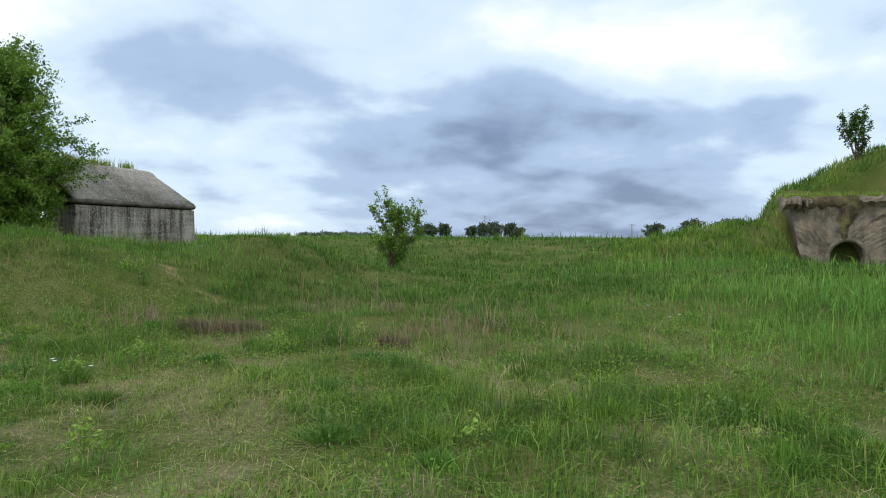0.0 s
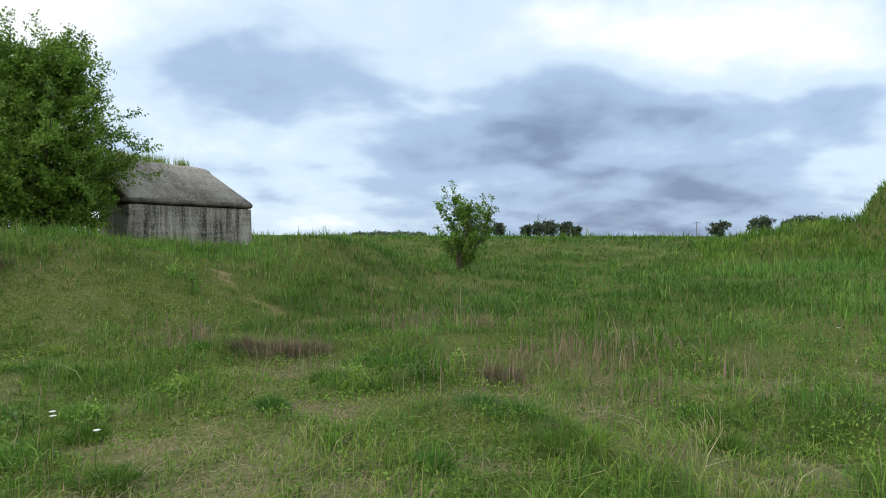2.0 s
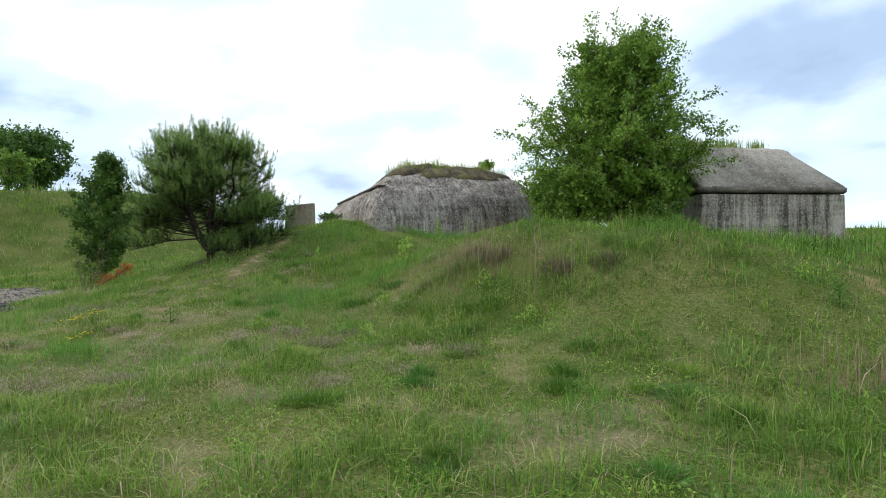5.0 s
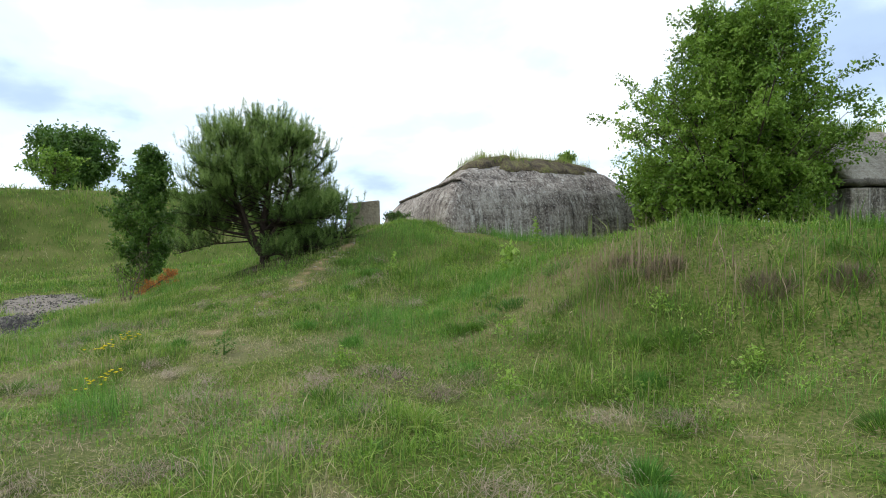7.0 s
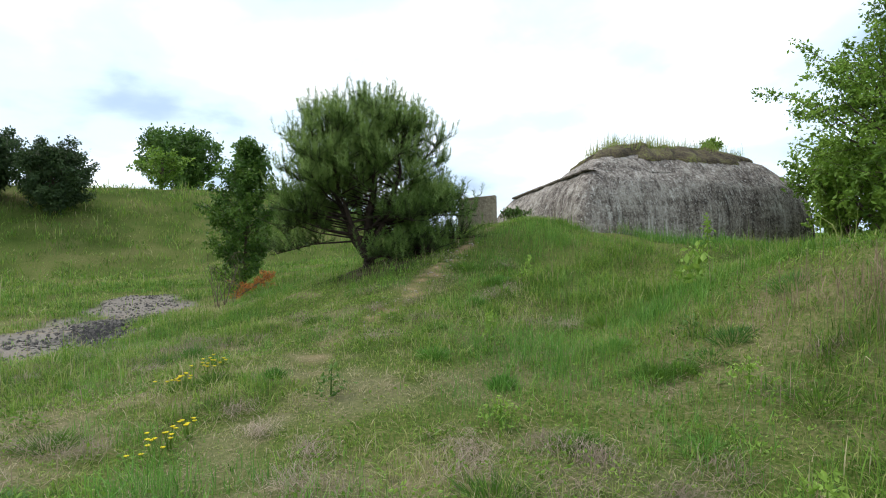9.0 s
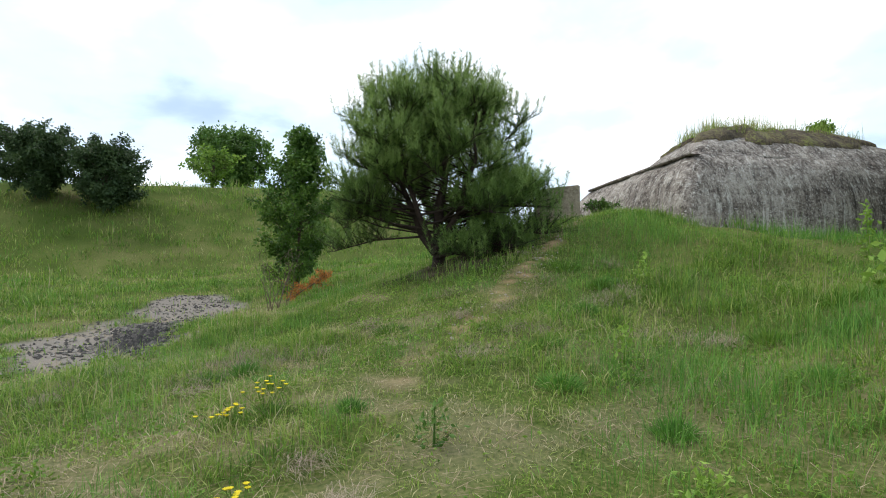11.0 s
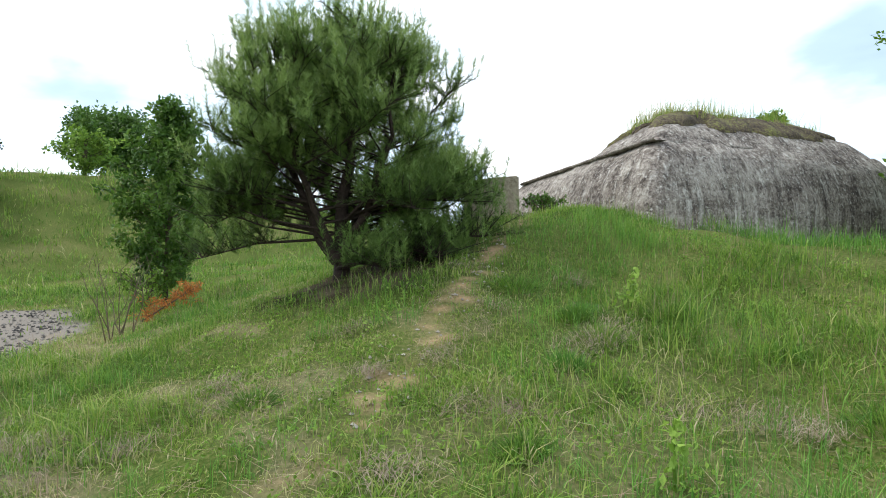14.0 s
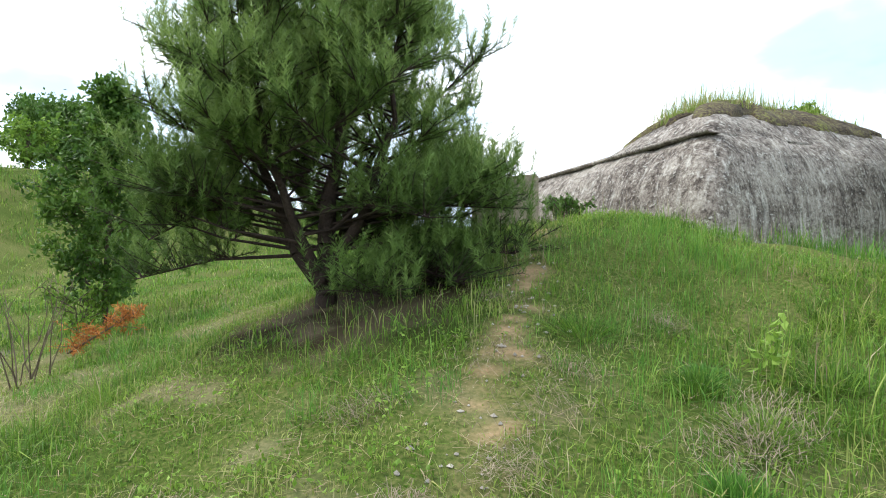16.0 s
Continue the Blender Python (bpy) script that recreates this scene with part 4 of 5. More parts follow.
# shares of the meadow: centre x, y, half widths
HEATHS = ((-1.9, 12.4, 1.5, 0.9), (0.3, 9.0, 1.5, 1.1), (-4.5, 10.2, 1.1, 0.8), (-2.0, 8.9, 0.9, 0.6), (-3.7, 9.9, 0.9, 0.5), (-10.6, 10.4, 1.6, 0.7))
LUSHES = ((7.5, 11.0, 4.0, 4.2), (5.2, 7.4, 2.2, 2.2), (-13.4, 8.4, 1.7, 0.9), (-13.4, 10.2, 1.0, 1.2), (-12.0, 4.7, 0.9, 0.5), (9.0, 23.0, 4.5, 3.0), (-17.3, 14.2, 1.6, 2.0), (-6.0, 15.6, 1.6, 1.6), (-18.2, 11.8, 1.2, 1.0))


def share(x, y, spots):
    k = np.zeros(np.shape(x))
    for cx, cy, wx, wy in spots:
        k = np.maximum(k, np.exp(-1.2 * (((x - cx) / wx) ** 2 + ((y - cy) / wy) ** 2)))
    return k


BLOCKS = (((-18.5, 13.2), (-18.2, 20.9), (-25.6, 22.5), (-24.9, 14.7)), ((-12.3, 20.3), (-10.15, 24.8), (-10.85, 26.0), (-15.2, 27.0), (-15.4, 23.4)))


def inside(x, y, poly):
    k = np.zeros(np.shape(x), bool)
    for (ax, ay), (bx, by) in zip(poly, poly[1:] + poly[:1]):
        cross = ((ay > y) != (by > y)) & (x < (bx - ax) * (y - ay) / (by - ay + 1e-12) + ax)
        k ^= cross
    return k


def blade_mesh(name, x, y, z, length, width, tone, mat, rng, label="", lean=0.45, head=False):
    n = len(x)
    th = rng.uniform(0, 2 * math.pi, n)
    out = np.stack([np.cos(th), np.sin(th), np.zeros(n)], -1)
    side = np.stack([-np.sin(th), np.cos(th), np.zeros(n)], -1) * (width * 0.5)[:, None]
    bend = (np.clip(np.abs(rng.normal(0, lean, n)), 0, 1.6) * length)[:, None]
    p = np.stack([x, y, z], -1)
    up = np.array((0, 0, 1.0))
    l1 = length[:, None]
    mid = p + out * bend * 0.3 + up * l1 * 0.42
    tip = p + out * bend + up * (l1 - 0.35 * bend)
    w2 = 1.5 if head else 1.1
    v = np.stack([p, mid - side * w2, mid + side * w2, tip], 1).reshape(-1, 3)
    i = np.arange(n)[:, None] * 4
    f = np.concatenate([i + np.array((0, 2, 1)), i + np.array((1, 2, 3))])
    ob = mesh_object(name, v, f, mat, {"tone": np.repeat(tone, 4)})
    return tagged(ob, label, "grass", kind="stuff")


def scatter(rng, x0, x1, y0, y1, density, near, far, tuft=7, spread=0.07):
    """Tufted places between two distances from the walked line."""
    n = int((x1 - x0) * (y1 - y0) * density / tuft)
    cx, cy = rng.uniform(x0, x1, n), rng.uniform(y0, y1, n)
    d = off_trail(cx, cy, WALKED)
    keep = (d >= near) & (d < far)
    cx, cy = cx[keep], cy[keep]
    mood = np.repeat(rng.normal(0, 1, len(cx)), tuft)
    x = (cx[:, None] + rng.normal(0, spread, (len(cx), tuft))).ravel()
    y = (cy[:, None] + rng.normal(0, spread, (len(cy), tuft))).ravel()
    bad = inside(x, y, BLOCKS[0]) | inside(x, y, BLOCKS[1])
    u, v = (x - RB[0]) * RB_ALONG[0] + (y - RB[1]) * RB_ALONG[1], (x - RB[0]) * RB_IN[0] + (y - RB[1]) * RB_IN[1]
    bad |= (u > 0) & (v > -0.1) & (v < 1.4)
    thin = np.maximum(trodden(x, y) * 0.85, np.maximum(gravelly(x, y) * 0.97, litter_shade(x, y) * 0.93))
    keep = ~bad & (rng.uniform(0, 1, len(x)) > thin)
    return x[keep], y[keep], mood[keep]


def meadow():
    rng = np.random.default_rng(3)
    zones = ((0.0, 5.0, 1350, (-22, 8, -3, 13), 0.0059, 1.0, 0.045), (5.0, 9.0, 600, (-26, 12, -7, 18), 0.009, 1.1, 0.06), (9.0, 17.0, 215, (-34, 20, -8, 27), 0.016, 1.25, 0.12),
             (17.0, 34.0, 54, (-52, 34, -8, 44), 0.027, 1.8, 0.2), (34.0, 62.0, 8, (-68, 44, -8, 64), 0.06, 2.3, 0.3))
    names = ("near_meadow_grass", "meadow_grass", "bank_grass", "hillside_grass", "field_grass")
    for name, (near, far, density, box, width, grow, spread) in zip(names, zones):
        x, y, mood = scatter(rng, *box, density, near, far, spread=spread)
        he, lu = share(x, y, HEATHS) * ease(mottle(x + 5, y, 0.7), 0.40, 0.60), np.maximum(share(x, y, LUSHES), 0.55 * ease(mottle(x + 31, y + 13, 0.75, 3), 0.56, 0.68))
        pick = rng.uniform(0, 1, len(x))
        is_h, is_l = pick < he * 0.55, (pick >= he * 0.55) & (pick < he * 0.55 + lu * 0.85)
        z = height(x, y) - 0.01
        patch = ease(mottle(x + 90, y + 30, 1.1), 0.25, 0.75)
        dry = dryness(x, y)
        slope = ease(z, 0.3, 1.4)
        worn = ease(-off_trail(x, y, TRAIL), -1.5, -0.4) * mottle(x, y, 0.7)
        worn = np.clip(worn, 0, 1)
        for sel, mat, nm, ln, tone0, head in ((~is_h & ~is_l, GRASS, name, (0.05 + 0.15 * patch ** 1.4 + 0.04 * slope) * (1 - 0.5 * worn) * (1 - 0.35 * dry), 0.10 + 0.36 * mottle(x, y + 60, 0.55) - 0.05 + 0.30 * (1 - patch) * 0.6 + 0.42 * dry + 0.2 * worn + 0.04 * ease(-x, 8.0, 14.0) - 0.03 - 0.10 * ease(y, 7.5, 10.5) - 0.13 * ease(x, -8.0, -3.0) - 0.13 * ease(y, 11.0, 18.0) * ease(x, -14.0, -6.0), False),
                                              (is_l, LUSH, "lush_" + name, (0.09 + 0.17 * lu ** 1.5) * np.where(x > 1.5, 1.25, 1.0), 0.30 + 0.35 * mottle(x, y, 0.9), False), (is_h, HEATH, "seeding_" + name, 0.30 + 0 * x, 0.5 + 0 * x, True)):
            k = np.nonzero(sel)[0]
            if len(k) < 3:
                continue
            ln2 = ln[k] * rng.uniform(0.5, 1.4, len(k)) * np.exp(0.28 * mood[k]) * (1 - 0.6 * trodden(x[k], y[k])) * (grow if grow > 1.15 else 1.0)
            tn = np.clip(tone0[k] + rng.normal(0, 0.14, len(k)) + 0.13 * mood[k] + (rng.uniform(0, 1, len(k)) < 0.06) * 0.30 * (mat is GRASS), 0, 1)
            blade_mesh(nm, x[k], y[k], z[k], ln2, np.full(len(k), width * (0.6 if head else 0.75 if mat is LUSH else 1.0)) * rng.uniform(0.5, 1.5, len(k)), tn, mat, rng,
                       lean=0.35 if head else 0.5 if mat is LUSH else 0.85, head=head, label={0: "short mixed meadow grass with dry yellow stalks", 1: "tall fresh bright green grass", 2: "brownish seed heads of dry grass"}[0 if mat is GRASS else 1 if mat is LUSH else 2])


meadow()


def tall_stalks():
    """Thin pale flowering stalks standing above the turf."""
    rng = np.random.default_rng(8)
    x, y, _ = scatter(rng, -30, 12, -4, 26, 5, 1.6, 16, tuft=3, spread=0.12)
    blade_mesh("flowering_grass_stalks", x, y, height(x, y), rng.uniform(0.22, 0.42, len(x)), np.full(len(x), 0.0036), rng.uniform(0.5, 0.95, len(x)), HEATH, rng, "thin pale flowering grass stalks", 0.25, True)


tall_stalks()


def roof_grass():
    rng = np.random.default_rng(15)
    n = 42000
    x, y = rng.uniform(-24.5, -19.2, n), rng.uniform(14.4, 21.6, n)
    edge = np.minimum.reduce([-19.0 - x, y - 13.9 + (x + 19) * 0.2, 21.9 - y, x + 24.8])
    keep = (edge > 1.05 + 0.5 * (ripple(x, y, 2.0) - 0.5)) & (x > -21.7) & ((edge < 2.3) | (rng.uniform(0, 1, n) < 0.4))
    x, y, edge = x[keep], y[keep], edge[keep]
    z = np.array([roof_height(float(a), float(b)) for a, b in zip(x, y)]) + np.interp(edge, (0.9, 1.2, 2.0, 3.0), (0.04, 0.09, 0.18, 0.26))
    blade_mesh("roof_grass", x, y, z - 0.03, np.minimum(0.08 + rng.exponential(0.14, len(x)) * (0.4 + 1.2 * ripple(x, y, 2.4)), 0.7), np.full(len(x), 0.009), rng.uniform(0.3, 0.85, len(x)), GRASS, rng, "dry yellowish grass growing on the bunker roof", 0.55)
    pts = []
    for cx, cy, n2, s in ((-13.5, 22.0, 500, 0.35), (-13.0, 23.0, 420, 0.4), (-12.5, 24.1, 160, 0.16)):
        pts.append(np.stack([rng.normal(cx, s * 0.7, n2), rng.normal(cy, s, n2)], -1))
    p = np.concatenate(pts)
    blade_mesh("eaves_grass", p[:, 0], p[:, 1], np.full(len(p), 4.10), rng.uniform(0.15, 0.5, len(p)), np.full(len(p), 0.016), rng.uniform(0.3, 0.85, len(p)), GRASS, rng, "tufts of grass growing on the hipped roof", 0.3)
    u, v = rng.uniform(-0.3, 9.5, 5000), rng.uniform(0.1, 1.9, 5000)
    q = RB[None] + RB_ALONG[None] * u[:, None] + RB_IN[None] * v[:, None]
    blade_mesh("ledge_grass", q[:, 0], q[:, 1], np.full(5000, 3.74), rng.uniform(0.15, 0.5, 5000), np.full(5000, 0.022), rng.uniform(0.3, 0.8, 5000), GRASS, rng, "long grass hanging over the shelter's ledge", 0.5)


roof_grass()

# ---------------------------------------------------------------- herbs, flowers, stones


def herb(name, x, y, tall, seed, label, leaf=LEAF, wide=0.10, category="weed", size=0.09, n=70, group=""):
    """An upright weed: a stalk with leaves all the way up, and a paler head."""
    rng = np.random.default_rng(seed)
    base = thing(name, x, y, float(height(x, y)) - 0.02, label, category, group)
    top = Vector((rng.normal(0, 0.06) * tall, rng.normal(0, 0.06) * tall, tall))
    seg = [(Vector((0, 0, 0)).lerp(top, k / 4), Vector((0, 0, 0)).lerp(top, (k + 1) / 4), 0.012 * (1 - k / 5), 0.012 * (1 - (k + 1) / 5)) for k in range(4)]
    v, f = tube(seg, 5)
    mesh_object("stalk", v, f, leaf, {"tone": np.full(len(v), 0.5)}, True, base)
    k = rng.uniform(0.05, 1.0, n)
    pts = np.outer(k, np.array(top)) + rng.normal(0, 1, (n, 3)) * np.stack([wide * (1.15 - k), wide * (1.15 - k), 0.03 + 0 * k], -1)
    v, f, t = leaves(pts, rng, size, 0.01, 0.45 + 0.4 * k, 0.1)
    mesh_object("foliage", v, f, leaf, {"tone": t}, parent=base)


herb("tall_weed", -15.4, 13.2, 0.75, 61, "pale green flowering weed by the bunker wall", wide=0.09, n=90, group="tall weeds")
herb("tall_weed", -13.7, 11.0, 0.55, 62, "pale green broad-leaved weed on the bank", wide=0.16, n=90, size=0.12, group="tall weeds")
herb("tall_weed", -16.4, 10.2, 0.45, 63, "fresh green weed beside the path", wide=0.07, size=0.07, group="tall weeds")
herb("tall_weed", -14.4, 8.35, 0.38, 64, "fresh green weed beside the path", wide=0.06, size=0.06, group="tall weeds")
for i, (hx, hy) in enumerate(((-1.6, 8.4), (-1.2, 8.9), (-2.2, 8.2), (-0.9, 4.6), (-4.2, 7.0), (-3.8, 7.6), (-4.6, 6.7), (-2.6, 4.4), (0.2, 4.5), (2.3, 4.9), (-10.2, 7.9), (-11.5, 9.0), (-12.6, 9.6), (-8.8, 9.6), (-10.0, 9.9), (-5.9, 12.0), (-6.4, 12.4), (-12.3, 7.2), (-13.6, 6.2))):
    herb("leafy_weed", hx, hy, 0.20 + 0.035 * (i % 4), 300 + i, "low bushy green weed in the meadow", wide=0.15, n=120, size=0.05, leaf=DARKLEAF if i % 3 == 0 else LEAF, group="low weeds")
broadleaf("slab_bush", -21.0, 13.0, 0.42, 0.32, "small dark bush beside the concrete slab", 71, 900, 0.07, leaf=DARKLEAF, low=0.05, limbs=14, trunk=0.02, category="bush", stems=2)
broadleaf("roof_shrub", -21.0, 19.9, 0.34, 0.3, "small leafy shrub growing on the bunker roof", 72, 900, 0.09, low=0.05, limbs=14, trunk=0.02, category="bush", z=3.98, stems=2)
broadleaf("foot_shrub", -26.9, 7.0, 0.8, 0.55, "pale leafy suckers round the maple's foot", 73, 900, 0.09, low=0.05, limbs=14, trunk=0.02, category="bush", stems=3)


def flower(name, x, y, tall, heads, mat, seed, label, group):
    rng = np.random.default_rng(seed)
    base = thing(name, x, y, float(height(x, y)) - 0.02, label, "flower", group)
    for h in range(heads):
        top = Vector((rng.normal(0, 0.07), rng.normal(0, 0.07), tall * rng.uniform(0.75, 1.1))) if heads > 1 else Vector((0.01, 0.02, tall))
        v, f = tube([(Vector((top.x * 0.2, top.y * 0.2, 0)), top, 0.004, 0.003)], 4)
        mesh_object("stem", v, f, LEAF, {"tone": np.full(len(v), 0.4)}, True, base)
        r = 0.027 if mat is WHITE else 0.022
        bm = bmesh.new()
        mid = bm.verts.new(top)
        rim = []
        for k in range(16):
            t = 2 * math.pi * k / 16
            rr = r * (1.0 if k % 2 else 0.62)
            rim.append(bm.verts.new(top + Vector((rr * math.cos(t), rr * math.sin(t), 0.014))))
        for k in range(16):
            bm.faces.new((mid, rim[k], rim[(k + 1) % 16]))
        part("blossom", bm, mat, base)


for i, (fx, fy) in enumerate(((-4.0, 6.2), (-3.92, 6.1), (-3.35, 5.75), (3.2, 9.5), (3.1, 8.3), (3.25, 8.35))):
    flower("white_flower", fx, fy, 0.34, 1, WHITE, 400 + i, "single white flower in the meadow grass", "white flowers")
for i, (fx, fy) in enumerate(((-14.6, 4.95), (-14.72, 5.02), (-15.1, 5.3), (-15.3, 5.4), (-13.2, 4.85), (-13.0, 4.75), (-13.35, 5.0))):
    flower("yellow_flower", fx, fy, 0.15, 7, YELLOW, 500 + i, "clump of small yellow flowers in dry grass", "yellow flowers")


def dead_branch():
    rng = np.random.default_rng(33)
    a, b = Vector((-24.3, 6.75, 0)), Vector((-23.3, 7.5, 0))
    a.z, b.z = float(height(a.x, a.y)) + 0.05, float(height(b.x, b.y)) + 0.5
    base = thing("dead_pine_branch", a.x, a.y, a.z - 0.05, "fallen pine branch with rust-orange dead needles", "branch")
    b = b - a
    seg, pts = [(Vector((0, 0, 0)), b, 0.02, 0.008)], []
    for i in range(26):
        p = b * rng.uniform(0.1, 1)
        e = p + Vector((rng.normal(0, 0.16), rng.normal(0, 0.16), rng.uniform(-0.05, 0.25)))
        seg.append((p, e, 0.006, 0.003))
        pts.append(np.array(p) + np.outer(rng.uniform(0.1, 1, 40), np.array(e - p)))
    v, f = tube(seg, 5)
    mesh_object("stick", v, f, TWIG, None, True, base)
    v, f, t = leaves(np.concatenate(pts), rng, 0.09, 0.02, narrow=0.12)
    mesh_object("dead_needles", v, f, RUSTY, {"tone": t}, parent=base)


def bare_shrub():
    rng = np.random.default_rng(34)
    x, y = -22.7, 6.3
    base = thing("bare_shrub", x, y, float(height(x, y)) - 0.05, "leafless brown twiggy shrub", "shrub")
    for i in range(12):
        seg = []
        th = rng.uniform(0, 6.28)
        p = Vector((rng.normal(0, 0.08), rng.normal(0, 0.08), 0))
        for k in range(4):
            q = p + Vector((math.cos(th) * 0.10 + rng.normal(0, 0.04), math.sin(th) * 0.10 + rng.normal(0, 0.04), 0.28))
            seg.append((p, q, 0.010 * (1 - k / 5), 0.010 * (1 - (k + 1) / 5)))
            if k > 0:
                seg.append((q, q + Vector((rng.normal(0, 0.14), rng.normal(0, 0.14), 0.2)), 0.004, 0.002))
            p = q
        v, f = tube(seg, 5)
        mesh_object("twig", v, f, TWIG, None, True, base)



def stones(name, x, y, size, rng, label, tone=None):
    """Small angular stones lying on the ground, in one mesh."""
    n = len(x)
    z = height(x, y)
    octa = np.array(((1, 0, 0), (-1, 0, 0), (0, 1, 0), (0, -1, 0), (0, 0, 0.7), (0, 0, -0.7)))
    f0 = np.array(((0, 2, 4), (2, 1, 4), (1, 3, 4), (3, 0, 4), (2, 0, 5), (1, 2, 5), (3, 1, 5), (0, 3, 5)))
    v = octa[None] * rng.uniform(0.5, 1.2, (n, 6, 1)) * size[:, None, None]
    th = rng.uniform(0, 6.28, n)[:, None]
    v = np.stack([v[..., 0] * np.cos(th) - v[..., 1] * np.sin(th), v[..., 0] * np.sin(th) + v[..., 1] * np.cos(th), v[..., 2]], -1)
    v += np.stack([x, y, z + size * 0.2], -1)[:, None]
    f = (np.arange(n)[:, None, None] * 6 + f0[None]).reshape(-1, 3)
    tn = np.repeat(rng.uniform(0.1, 0.95, n) if tone is None else tone, 6)
    tagged(mesh_object(name, v.reshape(-1, 3), f, STONE, {"tone": tn}), label, "stones", kind="stuff")


def loose_stones():
    rng = np.random.default_rng(35)
    x, y = rng.uniform(-31, -18, 60000), rng.uniform(1, 8, 60000)
    k = None
    pile = np.exp(-((x + 21.4) / 1.5) ** 2 - ((y - 4.0) / 0.55) ** 2)
    k = rng.uniform(0, 1, 60000) < gravelly(x, y) * (0.10 + 0.85 * pile)
    stones("gravel", x[k], y[k], rng.uniform(0.012, 0.05, k.sum()) * (1 + 0.8 * pile[k]), rng, "spread of loose grey gravel and crushed stone", np.clip(rng.uniform(0.1, 0.75, k.sum()) - 0.35 * pile[k], 0, 1))
    t = rng.uniform(0, 1, 150)
    px = np.interp(t, np.linspace(0, 1, 5), [p[0] for p in TRAIL[3:8]]) + rng.normal(0, 0.2, 150)
    py = np.interp(t, np.linspace(0, 1, 5), [p[1] for p in TRAIL[3:8]]) + rng.normal(0, 0.2, 150)
    stones("path_stones", px, py, rng.uniform(0.006, 0.028, 150), rng, "small pale stones on the worn path", rng.uniform(0.65, 1.0, 150))


dead_branch()
bare_shrub()
loose_stones()


def low_weeds():
    """Clover and small broad-leaved weeds between the grasses."""
    rng = np.random.default_rng(36)
    x, y, _ = scatter(rng, -22, 8, -3, 14, 340, 0, 8.5, tuft=11, spread=0.08)
    k = mottle(x, y + 20, 1.3) > 0.52
    x, y = x[k], y[k]
    pts = np.stack([x, y, height(x, y) + rng.uniform(0.01, 0.09, len(x))], -1)
    v, f, t = leaves(pts, rng, 0.036, 0.012, 0.25 + 0.5 * ripple(x, y, 2.0), droop=0.0)
    tagged(mesh_object("low_weeds", v, f, LEAF, {"tone": t}), "low clover and small leafy weeds among the grass", "weeds", kind="stuff")


low_weeds()


def mound_grass():
    """Long rough grass over the shelter's mound and its flank."""
    rng = np.random.default_rng(37)
    n = 16000
    u, v = rng.uniform(-9, 10, n), rng.uniform(-5, 9, n)
    k = (v > 1.65) | (u < -0.2)
    u, v = u[k], v[k]
    x, y = RB[0] + RB_ALONG[0] * u + RB_IN[0] * v, RB[1] + RB_ALONG[1] * u + RB_IN[1] * v
    ln = rng.uniform(0.2, 0.6, len(x)) * (0.6 + 0.8 * ripple(x, y, 1.4))
    blade_mesh("mound_grass", x, y, height(x, y) - 0.02, ln, rng.uniform(0.025, 0.05, len(x)), np.clip(0.12 + 0.35 * ripple(x, y, 0.9) + rng.normal(0, 0.12, len(x)), 0, 1), GRASS, rng, "long rough grass and herbs on the mound", 0.45)


mound_grass()


def straw():
    """Dead stalks lying flat between the blades."""
    rng = np.random.default_rng(38)
    x, y, _ = scatter(rng, -22, 8, -3, 14, 120, 0, 7.0, tuft=5, spread=0.12)
    k = rng.uniform(0, 1, len(x)) < 0.25 + 0.75 * dryness(x, y)
    x, y = x[k], y[k]
    n = len(x)
    th, ln = rng.uniform(0, 6.28, n), rng.uniform(0.05, 0.22, n)
    d = np.stack([np.cos(th) * ln, np.sin(th) * ln, rng.uniform(0.0, 0.25, n) * ln], -1)
    s = np.stack([-np.sin(th), np.cos(th), np.zeros(n)], -1) * 0.0025
    p = np.stack([x, y, height(x, y) + rng.uniform(0.015, 0.06, n)], -1)
    v = np.stack([p - s, p + s, p + d + s * 0.4, p + d - s * 0.4], 1).reshape(-1, 3)
    i = np.arange(n)[:, None] * 4
    tagged(mesh_object("dry_straw", v, i + np.array((0, 1, 2, 3)), HEATH, {"tone": np.repeat(rng.uniform(0.5, 1.0, n), 4)}), "dead straw lying in the meadow", "straw", kind="stuff")


straw()


def tuft(name, x, y, tall, wide, count, mat, tone, seed, label, group="", lift=0.5):
    """A soft bunch of fine blades fanning out of one foot."""
    rng = np.random.default_rng(seed)
    z = float(height(x, y))
    base = thing(name, x, y, z - 0.01, label, "grass tuft", group)
    th = rng.uniform(0, 2 * math.pi, count)
    r = wide * np.sqrt(rng.uniform(0, 1, count))
    foot = np.stack([np.cos(th) * r * 0.55, np.sin(th) * r * 0.55, np.zeros(count)], -1)
    foot[:, 2] = height(x + foot[:, 0], y + foot[:, 1]) - z - 0.02
    ln = tall * rng.uniform(0.45, 1.1, count) * (1 - 0.45 * r / wide)
    tip = foot + np.stack([np.cos(th) * r * lift + rng.normal(0, 0.03, count), np.sin(th) * r * lift + rng.normal(0, 0.03, count), ln], -1)
    mid = foot * 0.5 + tip * 0.5 + np.array((0, 0, 1.0)) * (0.12 * ln)[:, None]
    a2 = rng.uniform(0, 2 * math.pi, count)
    side = np.stack([np.cos(a2), np.sin(a2), np.zeros(count)], -1) * 0.0035
    v = np.stack([foot, mid - side, mid + side, tip], 1).reshape(-1, 3)
    i = np.arange(count)[:, None] * 4
    f = np.concatenate([i + np.array((0, 2, 1)), i + np.array((1, 2, 3))])
    mesh_object("foliage", v, f, mat, {"tone": np.repeat(np.clip(tone + rng.normal(0, 0.13, count), 0, 1), 4)}, parent=base)


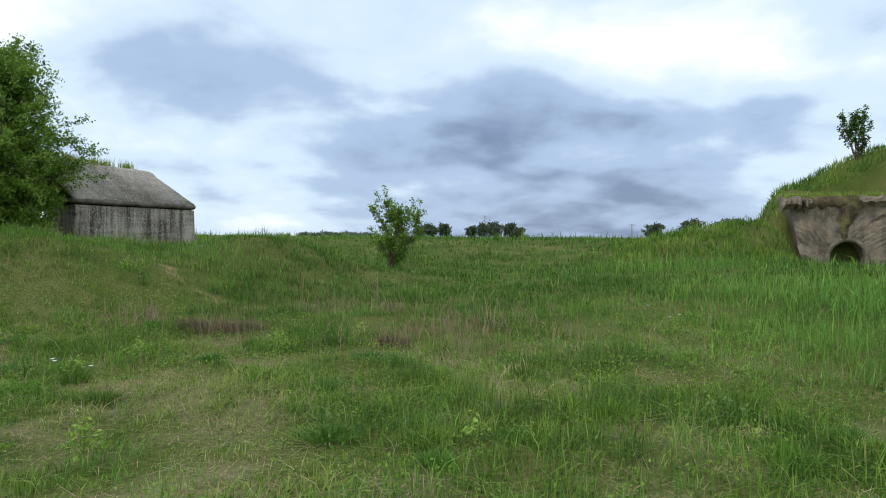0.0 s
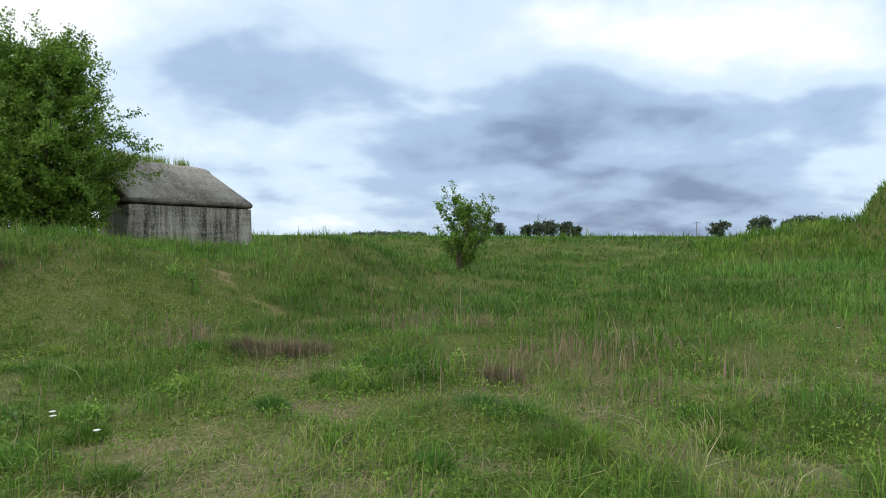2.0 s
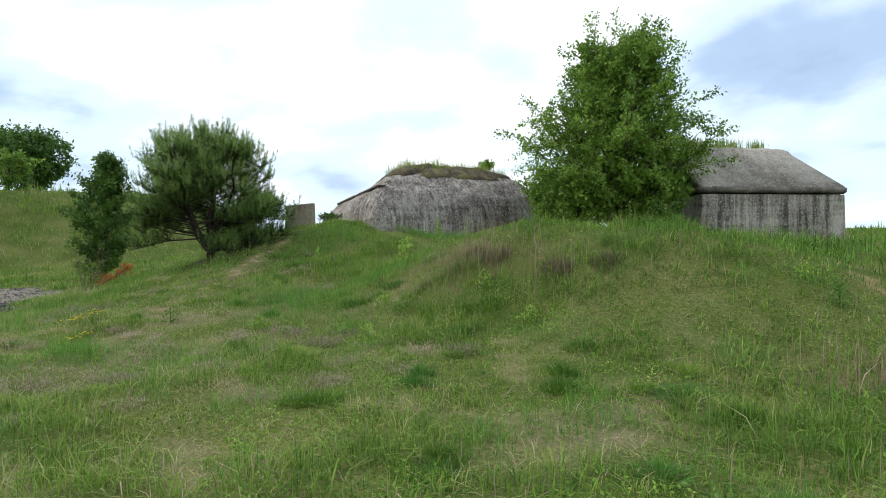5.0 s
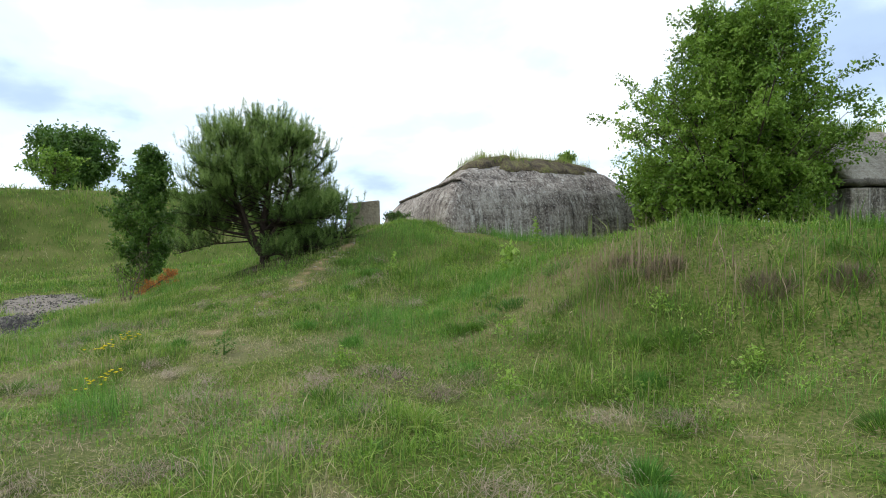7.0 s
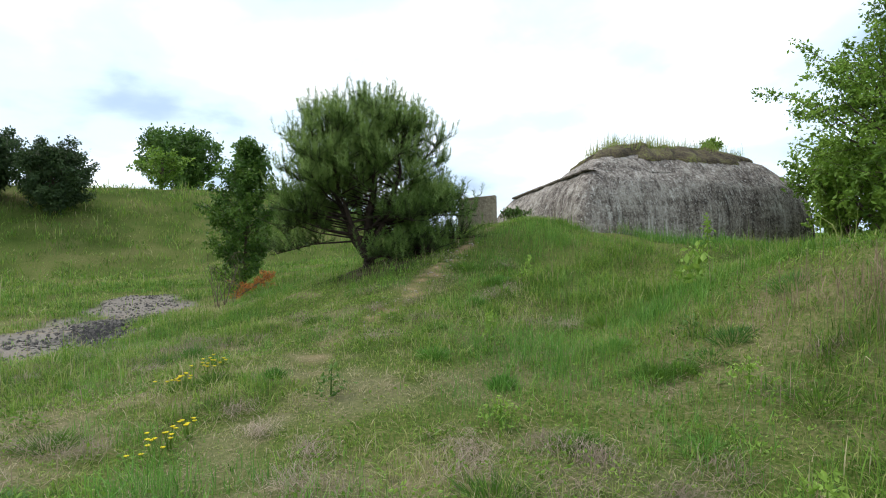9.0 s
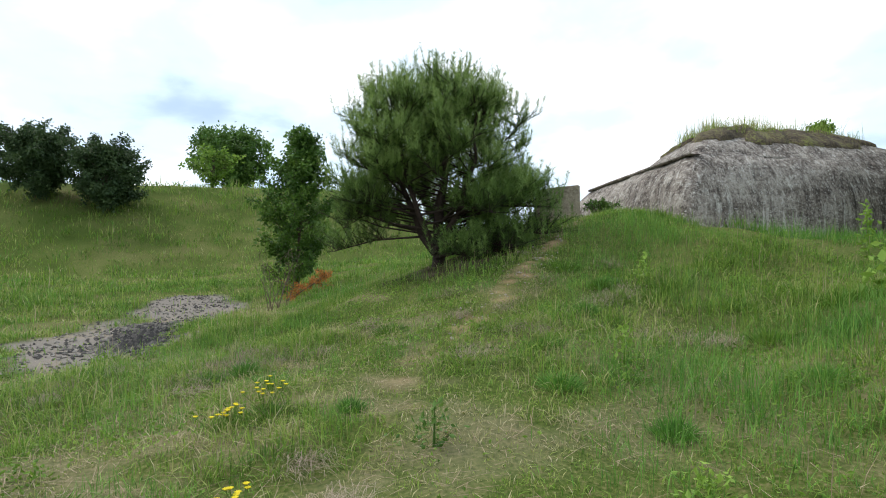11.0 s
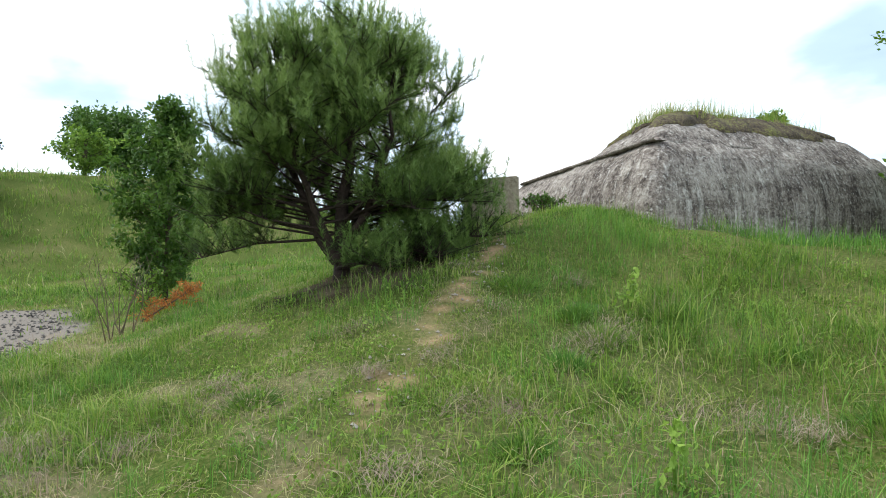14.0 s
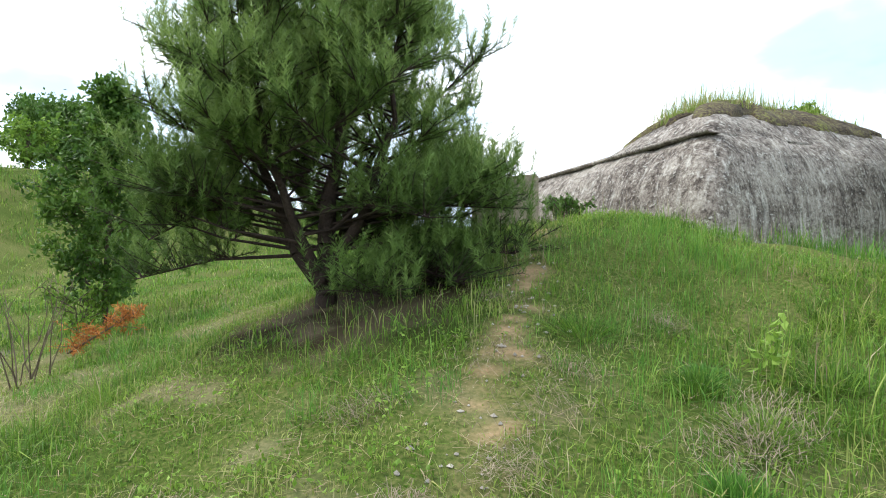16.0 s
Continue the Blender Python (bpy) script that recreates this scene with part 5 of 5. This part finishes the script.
def dead_mats():
    """Matted grey-pink dead stalks in patches on the dry slope, with bare earth between."""
    rng = np.random.default_rng(39)
    spots = []
    while len(spots) < 80:
        x, y = rng.uniform(-18.5, -8.5), rng.uniform(3.0, 10.5)
        if off_trail(np.array([x]), np.array([y]), WALKED)[0] < 4.2 and mottle(np.array([x + 50]), np.array([y]), 2.2)[0] > 0.44 and share(np.array([x]), np.array([y]), LUSHES)[0] < 0.3:
            spots.append((x, y, rng.uniform(0.12, 0.30)))
    per = 190
    x = np.concatenate([cx + rng.normal(0, r * 0.55, per) for cx, cy, r in spots])
    y = np.concatenate([cy + rng.normal(0, r * 0.55, per) for cx, cy, r in spots])
    n = len(x)
    main = np.repeat(rng.uniform(0, 6.28, len(spots)), per)
    th, ln = main + rng.normal(0, 0.9, n), rng.uniform(0.06, 0.24, n)
    out = np.stack([np.cos(th), np.sin(th), np.zeros(n)], -1)
    side = np.stack([-np.sin(th), np.cos(th), np.zeros(n)], -1) * 0.0017
    p = np.stack([x, y, height(x, y) + rng.uniform(0.0, 0.05, n)], -1)
    mid = p + out * (ln * 0.5)[:, None] + np.array((0, 0, 1.0)) * (ln * rng.uniform(0.1, 0.5, n))[:, None]
    tip = p + out * ln[:, None] + np.array((0, 0, 1.0)) * rng.uniform(0.0, 0.06, n)[:, None]
    v = np.stack([p, mid - side, mid + side, tip], 1).reshape(-1, 3)
    i = np.arange(n)[:, None] * 4
    f = np.concatenate([i + np.array((0, 2, 1)), i + np.array((1, 2, 3))])
    tone = np.clip(np.repeat(rng.uniform(0.35, 0.75, len(spots)), per) + rng.normal(0, 0.15, n), 0, 1)
    tagged(mesh_object("dead_grass_mats", v, f, DEADGRASS, {"tone": np.repeat(tone, 4)}), "matted grey-pink dead grass in dry patches", "dead grass", kind="stuff")


dead_mats()
# greener tufts standing out of the turf
TUFTS = ((-2.0, 8.9, 0.26), (-1.5, 8.5, 0.22), (-2.6, 8.5, 0.22), (-8.3, 7.4, 0.20), (-6.4, 6.2, 0.18), (-9.6, 9.6, 0.22), (-4.7, 9.8, 0.2), (-12.2, 8.7, 0.2), (-3.2, 5.7, 0.2), (-15.9, 9.0, 0.2), (-14.2, 10.8, 0.24),
         (-10.8, 10.2, 0.24), (-9.4, 8.9, 0.2), (-4.0, 6.6, 0.2), (-15.0, 7.9, 0.16), (-14.6, 5.9, 0.16), (-16.6, 9.7, 0.18), (-11.6, 7.4, 0.18), (-13.1, 7.7, 0.2), (-6.9, 8.0, 0.2), (-5.4, 8.6, 0.2), (-1.2, 6.2, 0.2), (0.9, 6.6, 0.22), (-7.6, 9.2, 0.2))
for i, (bx, by, tall) in enumerate(TUFTS):
    tuft("grass_tuft", bx, by, tall, tall * (0.9 + 0.25 * (i % 3)), 420, GRASS if i % 3 else LUSH, 0.12 if i % 3 else 0.35, 600 + i, "thick green tuft of grass in the short turf", "grass tufts")
# brown twiggy tufts
for i, (bx, by, tall, wide) in enumerate(((-3.7, 9.9, 0.36, 0.50), (-3.25, 10.0, 0.32, 0.44), (-4.15, 10.0, 0.28, 0.36), (-0.7, 8.6, 0.3, 0.36), (-10.4, 10.5, 0.28, 0.36), (-11.0, 10.6, 0.24, 0.3), (-8.6, 11.0, 0.26, 0.34), (-9.2, 10.6, 0.28, 0.36))):
    tuft("dry_grass_tuft", bx, by, tall, wide, 420, DARKHEATH, 0.55, 640 + i, "brown dry tuft of thin old stalks", "dry tufts", 0.35)
# low blue-green cushions scattered through the turf
rng = np.random.default_rng(41)
cushions = 0
while cushions < 64:
    bx, by = float(rng.uniform(-18.0, 5.0)), float(rng.uniform(3.0, 12.0))
    gap = float(off_trail(np.array([bx]), np.array([by]), WALKED)[0])
    if gap < 1.0 or gap > 5.5 or float(trodden(np.array([bx]), np.array([by]))[0]) > 0.1:
        continue
    tuft("grass_tuft", bx, by, float(rng.uniform(0.11, 0.21)), float(rng.uniform(0.16, 0.34)), 380, LUSH if cushions % 2 else GRASS, float(rng.uniform(0.05, 0.5)), 700 + cushions, "low fine-bladed green cushion of grass in the turf", "grass cushions", 0.7)
    cushions += 1
